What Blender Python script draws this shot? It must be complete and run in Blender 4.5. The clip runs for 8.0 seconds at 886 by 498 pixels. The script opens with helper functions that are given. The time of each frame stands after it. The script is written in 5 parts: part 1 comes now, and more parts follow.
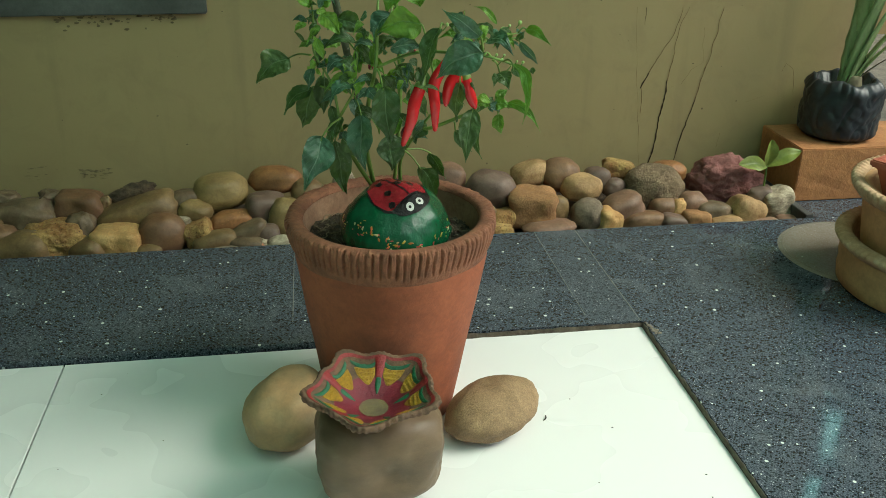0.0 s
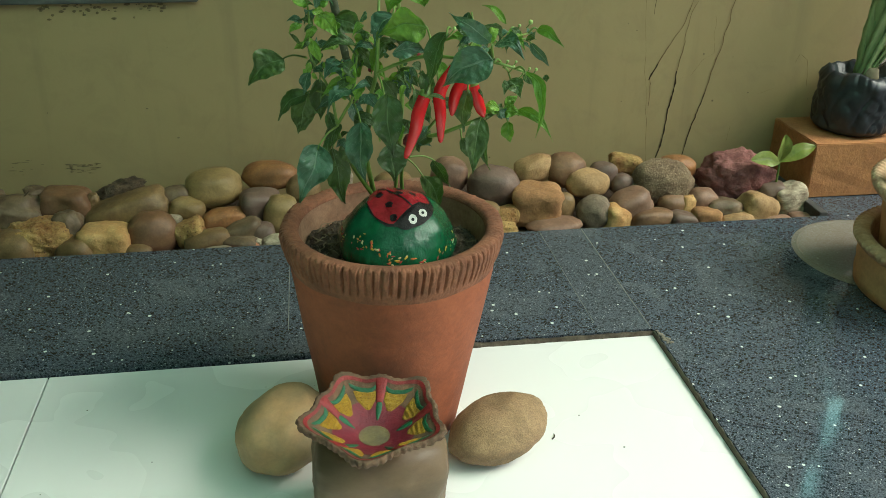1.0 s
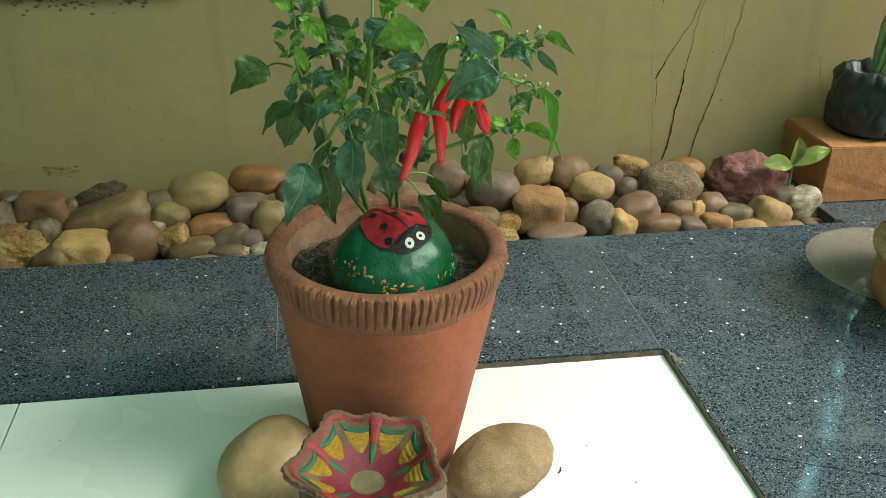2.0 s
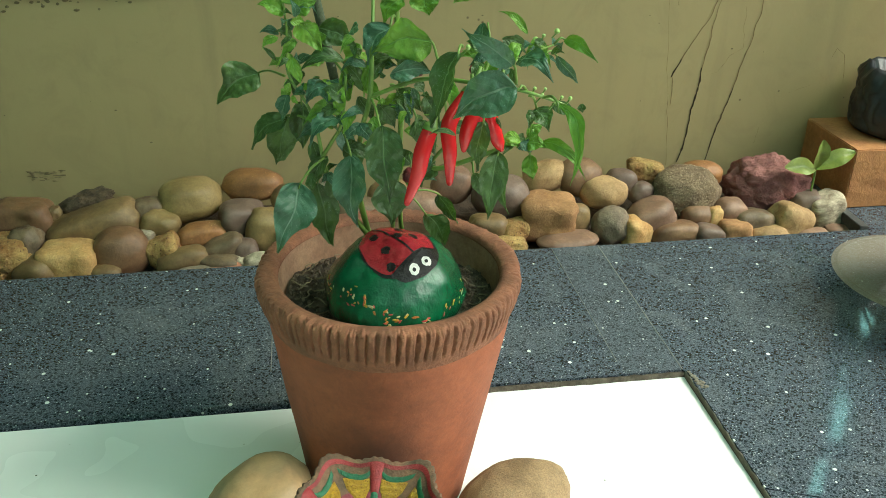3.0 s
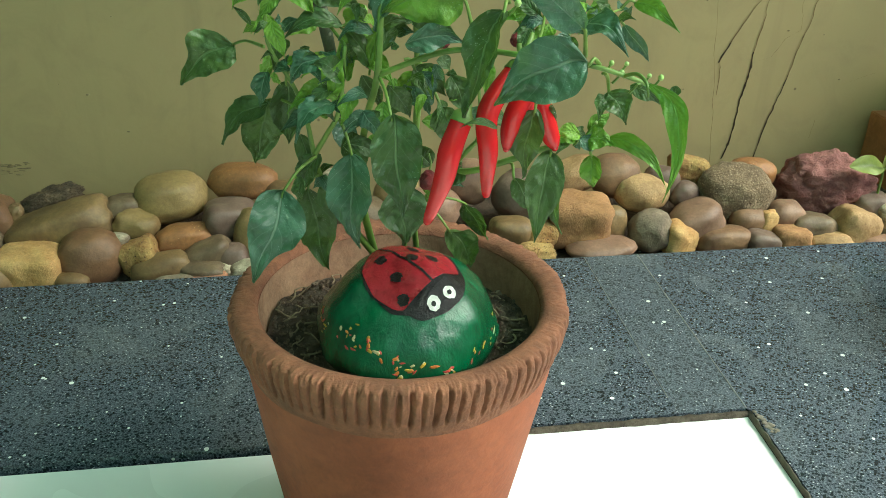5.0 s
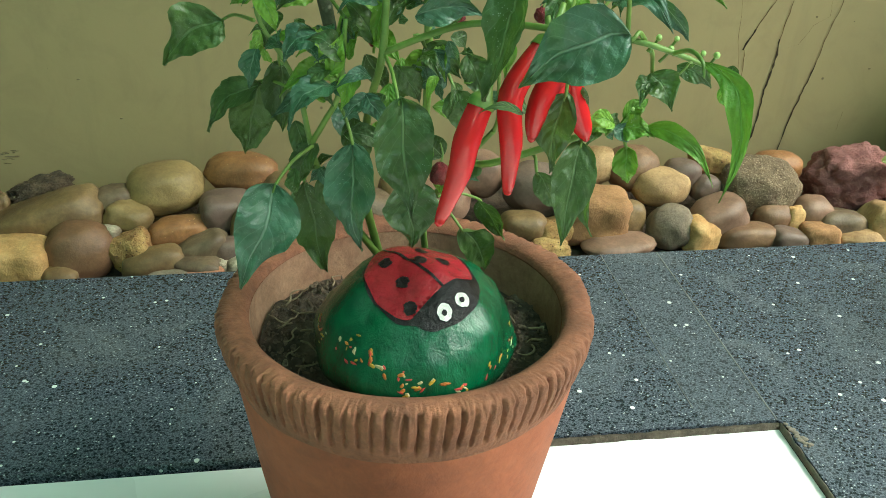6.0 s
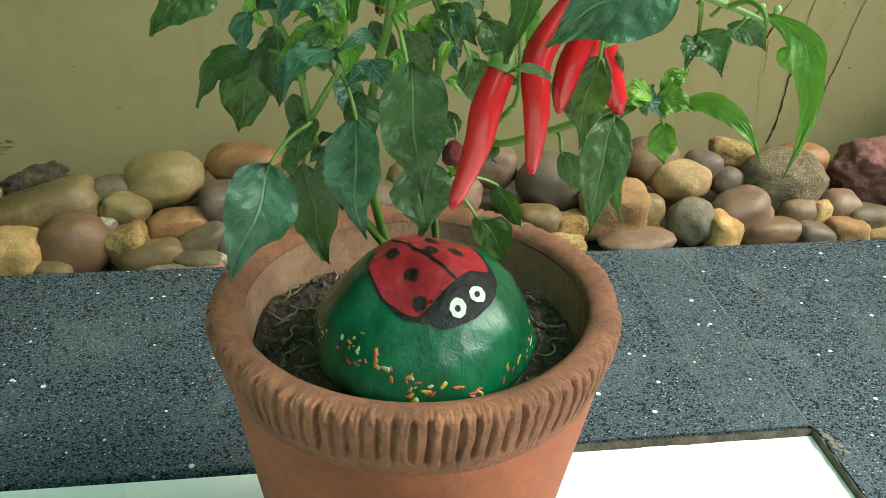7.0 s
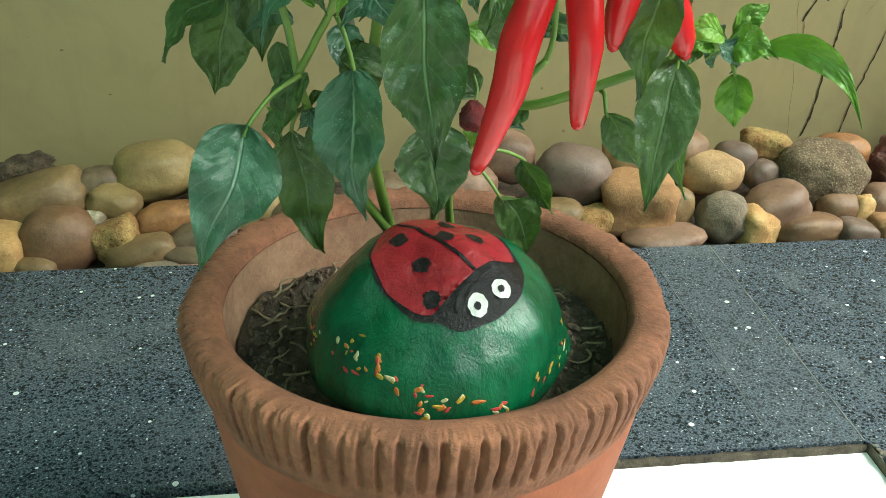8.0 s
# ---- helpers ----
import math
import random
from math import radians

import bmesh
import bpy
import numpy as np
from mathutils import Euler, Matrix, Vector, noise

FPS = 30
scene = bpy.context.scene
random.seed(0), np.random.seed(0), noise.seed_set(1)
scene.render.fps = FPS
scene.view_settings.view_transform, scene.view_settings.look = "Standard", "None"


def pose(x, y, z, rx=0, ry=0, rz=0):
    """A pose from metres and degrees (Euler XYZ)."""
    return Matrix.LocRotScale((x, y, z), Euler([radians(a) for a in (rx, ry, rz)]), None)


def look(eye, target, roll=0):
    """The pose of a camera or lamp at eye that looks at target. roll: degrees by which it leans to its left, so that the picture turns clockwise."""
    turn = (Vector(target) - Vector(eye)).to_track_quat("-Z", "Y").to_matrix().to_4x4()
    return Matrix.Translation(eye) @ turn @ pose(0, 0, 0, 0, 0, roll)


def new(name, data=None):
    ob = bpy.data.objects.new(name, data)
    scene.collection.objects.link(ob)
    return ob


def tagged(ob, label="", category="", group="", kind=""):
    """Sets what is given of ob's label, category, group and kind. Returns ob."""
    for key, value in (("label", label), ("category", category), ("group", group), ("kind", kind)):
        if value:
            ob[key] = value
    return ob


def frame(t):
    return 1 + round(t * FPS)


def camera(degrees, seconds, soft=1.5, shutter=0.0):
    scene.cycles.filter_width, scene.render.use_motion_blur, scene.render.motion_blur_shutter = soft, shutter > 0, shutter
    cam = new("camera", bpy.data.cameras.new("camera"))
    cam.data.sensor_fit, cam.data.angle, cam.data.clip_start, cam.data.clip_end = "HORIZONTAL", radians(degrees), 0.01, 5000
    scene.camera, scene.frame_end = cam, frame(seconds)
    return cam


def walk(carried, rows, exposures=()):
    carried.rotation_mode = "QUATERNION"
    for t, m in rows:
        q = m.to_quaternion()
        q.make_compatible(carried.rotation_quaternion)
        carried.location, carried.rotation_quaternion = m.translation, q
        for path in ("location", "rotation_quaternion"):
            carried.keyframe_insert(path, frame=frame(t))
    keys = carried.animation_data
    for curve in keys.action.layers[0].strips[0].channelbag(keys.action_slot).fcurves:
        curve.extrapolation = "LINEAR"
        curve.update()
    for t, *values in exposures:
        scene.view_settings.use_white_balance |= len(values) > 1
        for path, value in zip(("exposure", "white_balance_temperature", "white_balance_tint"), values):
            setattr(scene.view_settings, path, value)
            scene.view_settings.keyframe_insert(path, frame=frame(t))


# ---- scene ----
cam = camera(51.6, 8.0, soft=0.75)
PATH = [
    (0, (0.077, 0.134, 0.669), (0.355, 1.929, -0.168), 0.7),
    (0.5, (0.079, 0.168, 0.675), (0.361, 1.953, -0.183), 0.7),
    (1, (0.079, 0.207, 0.679), (0.362, 1.979, -0.203), 0.9),
    (2.5, (0.092, 0.336, 0.677), (0.388, 2.088, -0.24), 1.2),
    (3, (0.095, 0.38, 0.67), (0.385, 2.127, -0.259), 1.1),
    (3.5, (0.101, 0.436, 0.656), (0.393, 2.178, -0.282), 1.3),
    (4, (0.1, 0.475, 0.637), (0.394, 2.218, -0.299), 1.5),
    (5.5, (0.113, 0.592, 0.592), (0.381, 2.327, -0.366), 1.5),
    (6, (0.114, 0.618, 0.579), (0.378, 2.349, -0.387), 1.7),
    (6.5, (0.115, 0.639, 0.564), (0.373, 2.369, -0.406), 1.7),
    (7, (0.118, 0.661, 0.549), (0.364, 2.393, -0.419), 1.6),
    (7.5, (0.125, 0.694, 0.528), (0.346, 2.43, -0.44), 1.3),
    (8, (0.125, 0.73, 0.501), (0.35, 2.469, -0.46), 1.4),
]
walk(cam, [(t, look(eye, target, roll)) for t, eye, target, roll in PATH], [(0.0, 0.16, 6250, -4.0), (2.5, 0.65, 6250, -5.5), (5.5, 0.88, 6100, -6.5), (8.0, 1.00, 6050, -4.0)])

# ---- world, sun, exposure ----
world = bpy.data.worlds.new("sky")
scene.world = world
world.use_nodes = True
sky = world.node_tree.nodes.new("ShaderNodeTexSky")
sky.sky_type = "NISHITA"
sky.sun_disc = False
sky.sun_elevation, sky.sun_rotation = radians(48), radians(105)
sky.air_density, sky.dust_density = 1.0, 3.0
background = world.node_tree.nodes["Background"]
background.inputs["Strength"].default_value = 0.19
world.node_tree.links.new(sky.outputs["Color"], background.inputs["Color"])

sun_data = bpy.data.lights.new("sun", "SUN")
sun_data.energy, sun_data.angle, sun_data.color = 2.5, radians(28), (1.0, 0.95, 0.86)
sun = new("sun", sun_data)
sun.matrix_world = look((4.0, 0.1, 4.6), (0.0, 1.2, 0.0))


# ---- materials ----
def nodes_of(name):
    m = bpy.data.materials.new(name)
    m.use_nodes = True
    return m, m.node_tree.nodes, m.node_tree.links, m.node_tree.nodes["Principled BSDF"]


def coords(n, l, stretch=(1, 1, 1)):
    """Object coordinates, shifted by a random amount per object."""
    tc, info, mp = n.new("ShaderNodeTexCoord"), n.new("ShaderNodeObjectInfo"), n.new("ShaderNodeMapping")
    mul = n.new("ShaderNodeMath")
    mul.operation, mul.inputs[1].default_value = "MULTIPLY", 7.3
    l.new(info.outputs["Random"], mul.inputs[0])
    l.new(tc.outputs["Object"], mp.inputs["Vector"])
    l.new(mul.outputs[0], mp.inputs["Location"])
    mp.inputs["Scale"].default_value = stretch
    return mp.outputs["Vector"]


def noise_tex(n, l, vec, scale, detail=4.0, rough=0.6, distort=0.0):
    t = n.new("ShaderNodeTexNoise")
    t.inputs["Scale"].default_value, t.inputs["Detail"].default_value = scale, detail
    t.inputs["Roughness"].default_value, t.inputs["Distortion"].default_value = rough, distort
    l.new(vec, t.inputs["Vector"])
    return t.outputs["Fac"]


def cells(n, l, vec, scale, out="Distance", feature="F1"):
    t = n.new("ShaderNodeTexVoronoi")
    t.feature = feature
    t.inputs["Scale"].default_value = scale
    l.new(vec, t.inputs["Vector"])
    return t.outputs[out]


def ramp(n, l, fac, a, b):
    t = n.new("ShaderNodeMapRange")
    t.inputs["From Min"].default_value, t.inputs["From Max"].default_value = a, b
    l.new(fac, t.inputs["Value"])
    return t.outputs["Result"]


def mix(n, l, fac, a, b, blend="MIX"):
    t = n.new("ShaderNodeMix")
    t.data_type, t.blend_type = "RGBA", blend
    for socket, v in ((t.inputs[0], fac), (t.inputs[6], a), (t.inputs[7], b)):
        if isinstance(v, bpy.types.NodeSocket):
            l.new(v, socket)
        elif isinstance(v, (int, float)):
            socket.default_value = v
        else:
            socket.default_value = (*v, 1)
    return t.outputs[2]


def bumped(n, l, bsdf, height, strength=0.3, dist=0.002):
    t = n.new("ShaderNodeBump")
    t.inputs["Strength"].default_value, t.inputs["Distance"].default_value = strength, dist
    l.new(height, t.inputs["Height"])
    l.new(t.outputs["Normal"], bsdf.inputs["Normal"])


def surface(name, a, b, scale=12, fine=120, rough=0.7, relief=0.4, dist=0.002, grain=0.35, specks=None, speck_scale=200, speck_size=0.25, stretch=(1, 1, 1), spec=0.5, lo=0.35, hi=0.65):
    """A mottled surface: two colours in patches, a fine grain over both, specks if given, and relief."""
    m, n, l, bsdf = nodes_of(name)
    v = coords(n, l, stretch)
    col = mix(n, l, ramp(n, l, noise_tex(n, l, v, scale, 5), lo, hi), a, b)
    g = noise_tex(n, l, v, fine, 6, 0.7)
    mid = noise_tex(n, l, v, scale * 3.7, 6, 0.72, 0.6)
    col = mix(n, l, min(1.0, 0.18 + 0.7 * grain), col, mix(n, l, ramp(n, l, mid, 0.32, 0.68), (0.58, 0.56, 0.53), (1.28, 1.28, 1.26)), "MULTIPLY")
    col = mix(n, l, grain, col, mix(n, l, ramp(n, l, g, 0.3, 0.7), (0.35, 0.35, 0.35), (1.0, 1.0, 1.0)), "MULTIPLY")
    if specks:
        col = mix(n, l, ramp(n, l, cells(n, l, v, speck_scale), speck_size, speck_size - 0.06), col, specks)
    l.new(col, bsdf.inputs["Base Color"])
    shine = n.new("ShaderNodeMapRange")
    shine.inputs["To Min"].default_value, shine.inputs["To Max"].default_value = rough - 0.12, min(1.0, rough + 0.1)
    l.new(g, shine.inputs["Value"])
    l.new(shine.outputs["Result"], bsdf.inputs["Roughness"])
    bsdf.inputs["Roughness"].default_value = rough
    bsdf.inputs["Specular IOR Level"].default_value = spec
    both = n.new("ShaderNodeMath")
    both.operation, both.inputs[1].default_value = "MULTIPLY_ADD", 1.4
    l.new(mid, both.inputs[0])
    l.new(g, both.inputs[2])
    bumped(n, l, bsdf, both.outputs[0], relief, dist)
    return m


def plain_rough(m, value):
    """Cut the roughness link and set one value."""
    bsdf = m.node_tree.nodes["Principled BSDF"]
    for link in list(bsdf.inputs["Roughness"].links):
        m.node_tree.links.remove(link)
    bsdf.inputs["Roughness"].default_value = value
    return m


def granite_material(name, haze, film=(0.16, 0.18, 0.195)):
    m, n, l, bsdf = nodes_of(name)
    tc = n.new("ShaderNodeTexCoord")
    v = tc.outputs["Object"]
    mp = n.new("ShaderNodeMapping")
    mp.inputs["Scale"].default_value = (1.0, 1.15, 1.0)
    mp.inputs["Rotation"].default_value = (0, 0, 0.5)
    l.new(v, mp.inputs["Vector"])
    w = mp.outputs["Vector"]
    col = mix(n, l, ramp(n, l, noise_tex(n, l, v, 6, 3), 0.3, 0.7), (0.026, 0.035, 0.047), (0.040, 0.050, 0.065))
    col = mix(n, l, ramp(n, l, noise_tex(n, l, v, 480, 3, 0.8), 0.46, 0.58), col, (0.120, 0.143, 0.174))
    chip = n.new("ShaderNodeTexVoronoi")
    chip.inputs["Scale"].default_value = 310
    l.new(w, chip.inputs["Vector"])
    chance = n.new("ShaderNodeSeparateColor")
    l.new(chip.outputs["Color"], chance.inputs["Color"])
    reach = n.new("ShaderNodeMath")
    reach.operation, reach.inputs[1].default_value, reach.inputs[2].default_value = "MULTIPLY_ADD", 0.82, -0.14
    l.new(chance.outputs[0], reach.inputs[0])
    dark = n.new("ShaderNodeMath")
    dark.operation = "LESS_THAN"
    l.new(chip.outputs["Distance"], dark.inputs[0])
    l.new(reach.outputs[0], dark.inputs[1])
    soft = n.new("ShaderNodeMath")
    soft.operation, soft.inputs[1].default_value = "MULTIPLY", 0.95
    l.new(dark.outputs[0], soft.inputs[0])
    col = mix(n, l, soft.outputs[0], col, (0.011, 0.016, 0.019))
    white = cells(n, l, v, 64)
    pick = n.new("ShaderNodeTexVoronoi")
    pick.inputs["Scale"].default_value = 64
    l.new(v, pick.inputs["Vector"])
    sep = n.new("ShaderNodeSeparateColor")
    l.new(pick.outputs["Color"], sep.inputs["Color"])
    few = n.new("ShaderNodeMath")
    few.operation, few.inputs[1].default_value = "GREATER_THAN", 0.45
    l.new(sep.outputs[0], few.inputs[0])
    size = n.new("ShaderNodeMath")
    size.operation, size.inputs[1].default_value = "MULTIPLY", 0.17
    l.new(sep.outputs[1], size.inputs[0])
    less = n.new("ShaderNodeMath")
    less.operation = "LESS_THAN"
    l.new(white, less.inputs[0])
    l.new(size.outputs[0], less.inputs[1])
    both = n.new("ShaderNodeMath")
    both.operation = "MULTIPLY"
    l.new(few.outputs[0], both.inputs[0])
    l.new(less.outputs[0], both.inputs[1])
    col = mix(n, l, both.outputs[0], col, (0.62, 0.66, 0.64))
    col = mix(n, l, ramp(n, l, cells(n, l, v, 170), 0.17, 0.10), col, (0.34, 0.38, 0.40))
    dust = noise_tex(n, l, v, 9, 6, 0.65, 0.8)
    col = mix(n, l, ramp(n, l, dust, 0.52, 1.2), col, (0.20, 0.22, 0.23))
    col = mix(n, l, haze, col, film)
    l.new(col, bsdf.inputs["Base Color"])
    l.new(ramp(n, l, noise_tex(n, l, v, 14, 5), 0.18, 5.0), bsdf.inputs["Roughness"])
    bsdf.inputs["Specular IOR Level"].default_value = 0.34
    return m


def tile_material():
    m, n, l, bsdf = nodes_of("glossy white floor tile")
    tc = n.new("ShaderNodeTexCoord")
    v = tc.outputs["Object"]
    col = mix(n, l, ramp(n, l, noise_tex(n, l, v, 3, 4), 0.3, 0.7), (0.775, 0.775, 0.76), (0.785, 0.785, 0.77))
    col = mix(n, l, ramp(n, l, cells(n, l, v, 17), 0.035, 0.02), col, (0.42, 0.38, 0.32))
    l.new(col, bsdf.inputs["Base Color"])
    l.new(ramp(n, l, noise_tex(n, l, v, 5, 2), -0.5, 3.2), bsdf.inputs["Roughness"])
    return m


def wall_material():
    m, n, l, bsdf = nodes_of("olive beige painted plaster")
    tc = n.new("ShaderNodeTexCoord")
    v = tc.outputs["Object"]
    col = mix(n, l, ramp(n, l, noise_tex(n, l, v, 2.2, 5), 0.3, 0.7), (0.372, 0.272, 0.124), (0.412, 0.306, 0.143))
    col = mix(n, l, ramp(n, l, noise_tex(n, l, v, 9, 7, 0.7, 1.0), 0.50, 1.05), col, (0.28, 0.20, 0.10))
    col = mix(n, l, ramp(n, l, cells(n, l, v, 13), 0.040, 0.02), col, (0.17, 0.12, 0.06))
    mp = n.new("ShaderNodeMapping")
    mp.inputs["Scale"].default_value = (14, 1, 1.2)
    l.new(v, mp.inputs["Vector"])
    col = mix(n, l, ramp(n, l, noise_tex(n, l, mp.outputs["Vector"], 1.5, 6), 0.55, 1.1), col, (0.27, 0.20, 0.10))
    l.new(col, bsdf.inputs["Base Color"])
    bsdf.inputs["Roughness"].default_value = 0.75
    bumped(n, l, bsdf, noise_tex(n, l, v, 40, 6, 0.65), 0.12, 0.004)
    return m


GRANITE = granite_material("polished dark granite", 0.0)
GRANITE_DUSTY = granite_material("dusty polished dark granite", 0.12)
TILE, PAINT = tile_material(), wall_material()
CEMENT = surface("rough cement mortar", (0.16, 0.14, 0.11), (0.26, 0.23, 0.18), 40, 300, 0.95, 0.8)
MORTAR = surface("dark grimy mortar", (0.060, 0.045, 0.030), (0.17, 0.14, 0.10), 60, 300, 0.95, 0.9, 0.003, 0.6)
# colour of the unseen west wall, picked for a greenish bounce
TEAL = surface("teal green painted plaster", (0.08, 0.14, 0.10), (0.10, 0.16, 0.12), 3, 60, 0.8, 0.15, grain=0.1)
# for an unseen overhead sheet, added to tint the light on the left tiles
TINT_SHEET, n, l, bsdf = nodes_of("translucent green sheet tinting the light")
bsdf.inputs["Base Color"].default_value = (0.45, 0.60, 0.50, 1)
bsdf.inputs["Roughness"].default_value = 0.4
glow_through = n.new("ShaderNodeBsdfTranslucent")
tint_of = mix(n, l, ramp(n, l, noise_tex(n, l, coords(n, l), 4, 4), 0.3, 0.7), (0.70, 0.95, 0.78), (0.75, 0.97, 0.83))
l.new(tint_of, glow_through.inputs["Color"])
sheet_mix = n.new("ShaderNodeMixShader")
sheet_mix.inputs[0].default_value = 0.95
l.new(bsdf.outputs[0], sheet_mix.inputs[1])
l.new(glow_through.outputs[0], sheet_mix.inputs[2])
l.new(sheet_mix.outputs[0], n["Material Output"].inputs["Surface"])
TERRACOTTA = surface("terracotta", (0.375, 0.108, 0.046), (0.285, 0.082, 0.037), 11, 180, 0.8, 0.35, 0.0012, 0.35)
# ragged dark blot on the front of the pot body, fading outwards
POT_BLOT = TERRACOTTA.node_tree
near = POT_BLOT.nodes.new("ShaderNodeVectorMath")
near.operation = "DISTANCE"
where = POT_BLOT.nodes.new("ShaderNodeTexCoord")
POT_BLOT.links.new(where.outputs["Object"], near.inputs[0])
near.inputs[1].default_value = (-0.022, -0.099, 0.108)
blot = noise_tex(POT_BLOT.nodes, POT_BLOT.links, where.outputs["Object"], 45, 4)
wide = POT_BLOT.nodes.new("ShaderNodeMath")
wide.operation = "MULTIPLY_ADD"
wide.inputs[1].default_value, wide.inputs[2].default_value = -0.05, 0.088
POT_BLOT.links.new(blot, wide.inputs[0])
edge = POT_BLOT.nodes.new("ShaderNodeMapRange")
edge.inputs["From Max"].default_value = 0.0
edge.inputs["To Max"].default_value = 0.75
POT_BLOT.links.new(near.outputs["Value"], edge.inputs["Value"])
POT_BLOT.links.new(wide.outputs[0], edge.inputs["From Min"])
base_in = POT_BLOT.nodes["Principled BSDF"].inputs["Base Color"]
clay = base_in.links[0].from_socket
POT_BLOT.links.new(mix(POT_BLOT.nodes, POT_BLOT.links, edge.outputs["Result"], clay, (0.045, 0.020, 0.014)), base_in)
TERRACOTTA_RIM = surface("weathered terracotta", (0.330, 0.132, 0.070), (0.210, 0.085, 0.046), 30, 260, 0.92, 0.7, 0.0018, 0.45)
TERRACOTTA_IN = surface("pale stained terracotta", (0.42, 0.255, 0.155), (0.27, 0.135, 0.078), 16, 200, 0.92, 0.5, 0.0016, 0.45)
BUFF_CLAY = surface("buff clay", (0.68, 0.40, 0.20), (0.56, 0.325, 0.165), 12, 160, 0.8, 0.25, 0.001, 0.25)
BUFF_PALE = surface("pale chalky clay", (0.66, 0.46, 0.29), (0.52, 0.33, 0.19), 30, 200, 0.9, 0.4, 0.001, 0.3)
RED_CLAY = surface("red plastic planter", (0.42, 0.13, 0.075), (0.36, 0.11, 0.065), 10, 150, 0.5, 0.1, 0.001, 0.15)
SOIL = surface("dark potting soil", (0.052, 0.036, 0.025), (0.165, 0.115, 0.080), 60, 400, 0.95, 1.0, 0.004, 0.5)
BRICK = surface("orange clay brick", (0.52, 0.235, 0.085), (0.42, 0.18, 0.07), 16, 170, 0.9, 0.6, 0.002, 0.35)
POLY = plain_rough(surface("black plastic film", (0.022, 0.026, 0.029), (0.036, 0.041, 0.045), 20, 100, 0.5, 0.2, 0.001), 0.44)
SLATE = surface("dark slate", (0.05, 0.05, 0.048), (0.09, 0.085, 0.08), 30, 200, 0.8, 0.5)
GREY_PLATE = surface("grey weathered board", (0.085, 0.085, 0.075), (0.14, 0.14, 0.125), 9, 120, 0.7, 0.3)

STONE = {
    "tan": surface("tan river stone", (0.292, 0.185, 0.078), (0.170, 0.102, 0.044), 21, 260, 0.58, 0.28, 0.0022, 0.45),
    "sand": surface("sandy river stone", (0.561, 0.358, 0.167), (0.351, 0.203, 0.086), 21, 260, 0.73, 0.65, 0.0022, 0.45, (0.291, 0.161, 0.073), 160, 0.17),
    "brownsand": surface("orange sandstone", (0.494, 0.256, 0.110), (0.320, 0.165, 0.069), 21, 260, 0.88, 0.75, 0.0022, 0.50),
    "brown": surface("brown river stone", (0.293, 0.165, 0.084), (0.178, 0.095, 0.051), 21, 260, 0.58, 0.28, 0.0022, 0.40),
    "greybrown": surface("grey brown river stone", (0.225, 0.155, 0.088), (0.131, 0.087, 0.050), 27, 240, 0.58, 0.28, 0.0022, 0.50),
    "pinkbrown": surface("pinkish brown river stone", (0.314, 0.181, 0.115), (0.190, 0.108, 0.069), 21, 260, 0.58, 0.28, 0.0022, 0.40),
    "redbrown": surface("reddish brown river stone", (0.252, 0.130, 0.062), (0.160, 0.084, 0.044), 15, 260, 0.58, 0.28, 0.0022, 0.45),
    "olive": surface("olive tan river stone", (0.359, 0.246, 0.095), (0.230, 0.148, 0.058), 13, 260, 0.58, 0.28, 0.0022, 0.40),
    "orange": surface("orange river stone", (0.380, 0.170, 0.060), (0.230, 0.105, 0.042), 19, 260, 0.58, 0.28, 0.0022, 0.45, (0.430, 0.240, 0.100), 120, 0.13),
    "ochre": surface("pitted ochre stone", (0.660, 0.440, 0.160), (0.400, 0.180, 0.058), 33, 200, 0.88, 1.00, 0.0044, 0.55, (0.139, 0.076, 0.036), 150, 0.2),
    "yellow": surface("pale yellow stone", (0.680, 0.440, 0.180), (0.540, 0.280, 0.095), 18, 220, 0.73, 0.75, 0.0022, 0.45),
    "grey": surface("dark grey stone", (0.310, 0.240, 0.160), (0.200, 0.150, 0.100), 30, 260, 0.73, 0.75, 0.0022, 0.50, (0.12, 0.087, 0.06), 130, 0.12),
    "purplegrey": surface("purplish grey stone", (0.210, 0.140, 0.104), (0.136, 0.085, 0.062), 18, 260, 0.58, 0.28, 0.0022, 0.40),
    "conglomerate": surface("speckled grey conglomerate", (0.400, 0.285, 0.170), (0.270, 0.185, 0.110), 45, 300, 0.90, 1.00, 0.0050, 0.60, (0.470, 0.350, 0.220), 240, 0.30),
    "purple": surface("rough purple rock", (0.40, 0.165, 0.145), (0.29, 0.112, 0.100), 27, 140, 0.83, 0.80, 0.0060, 0.50),
    "pale": surface("pale veined stone", (0.66, 0.56, 0.40), (0.22, 0.165, 0.105), 36, 200, 0.73, 0.75, 0.0022, 0.50, stretch=(1, 1, 2.5)),
    "pink": surface("pink stone shard", (0.561, 0.256, 0.144), (0.362, 0.147, 0.076), 45, 240, 0.88, 0.95, 0.0022, 0.50),
    "rough": surface("rough dark lava rock", (0.133, 0.097, 0.058), (0.320, 0.216, 0.124), 67, 150, 0.90, 1.00, 0.0088, 0.60),
}
STONE_WORDS = {k: m.name for k, m in STONE.items()}


# ---- mesh helpers ----
def mesh_of(name, bm, material, smooth=True):
    me = bpy.data.meshes.new(name)
    bm.to_mesh(me)
    bm.free()
    me.materials.append(material)
    for p in me.polygons:
        p.use_smooth = smooth
    return me


def part(name, bm, material, parent, label="", smooth=True):
    """One mesh object under a thing or a part; the mesh is in the parent's own space."""
    ob = new(name, mesh_of(name, bm, material, smooth))
    ob.parent = parent
    return tagged(ob, label)


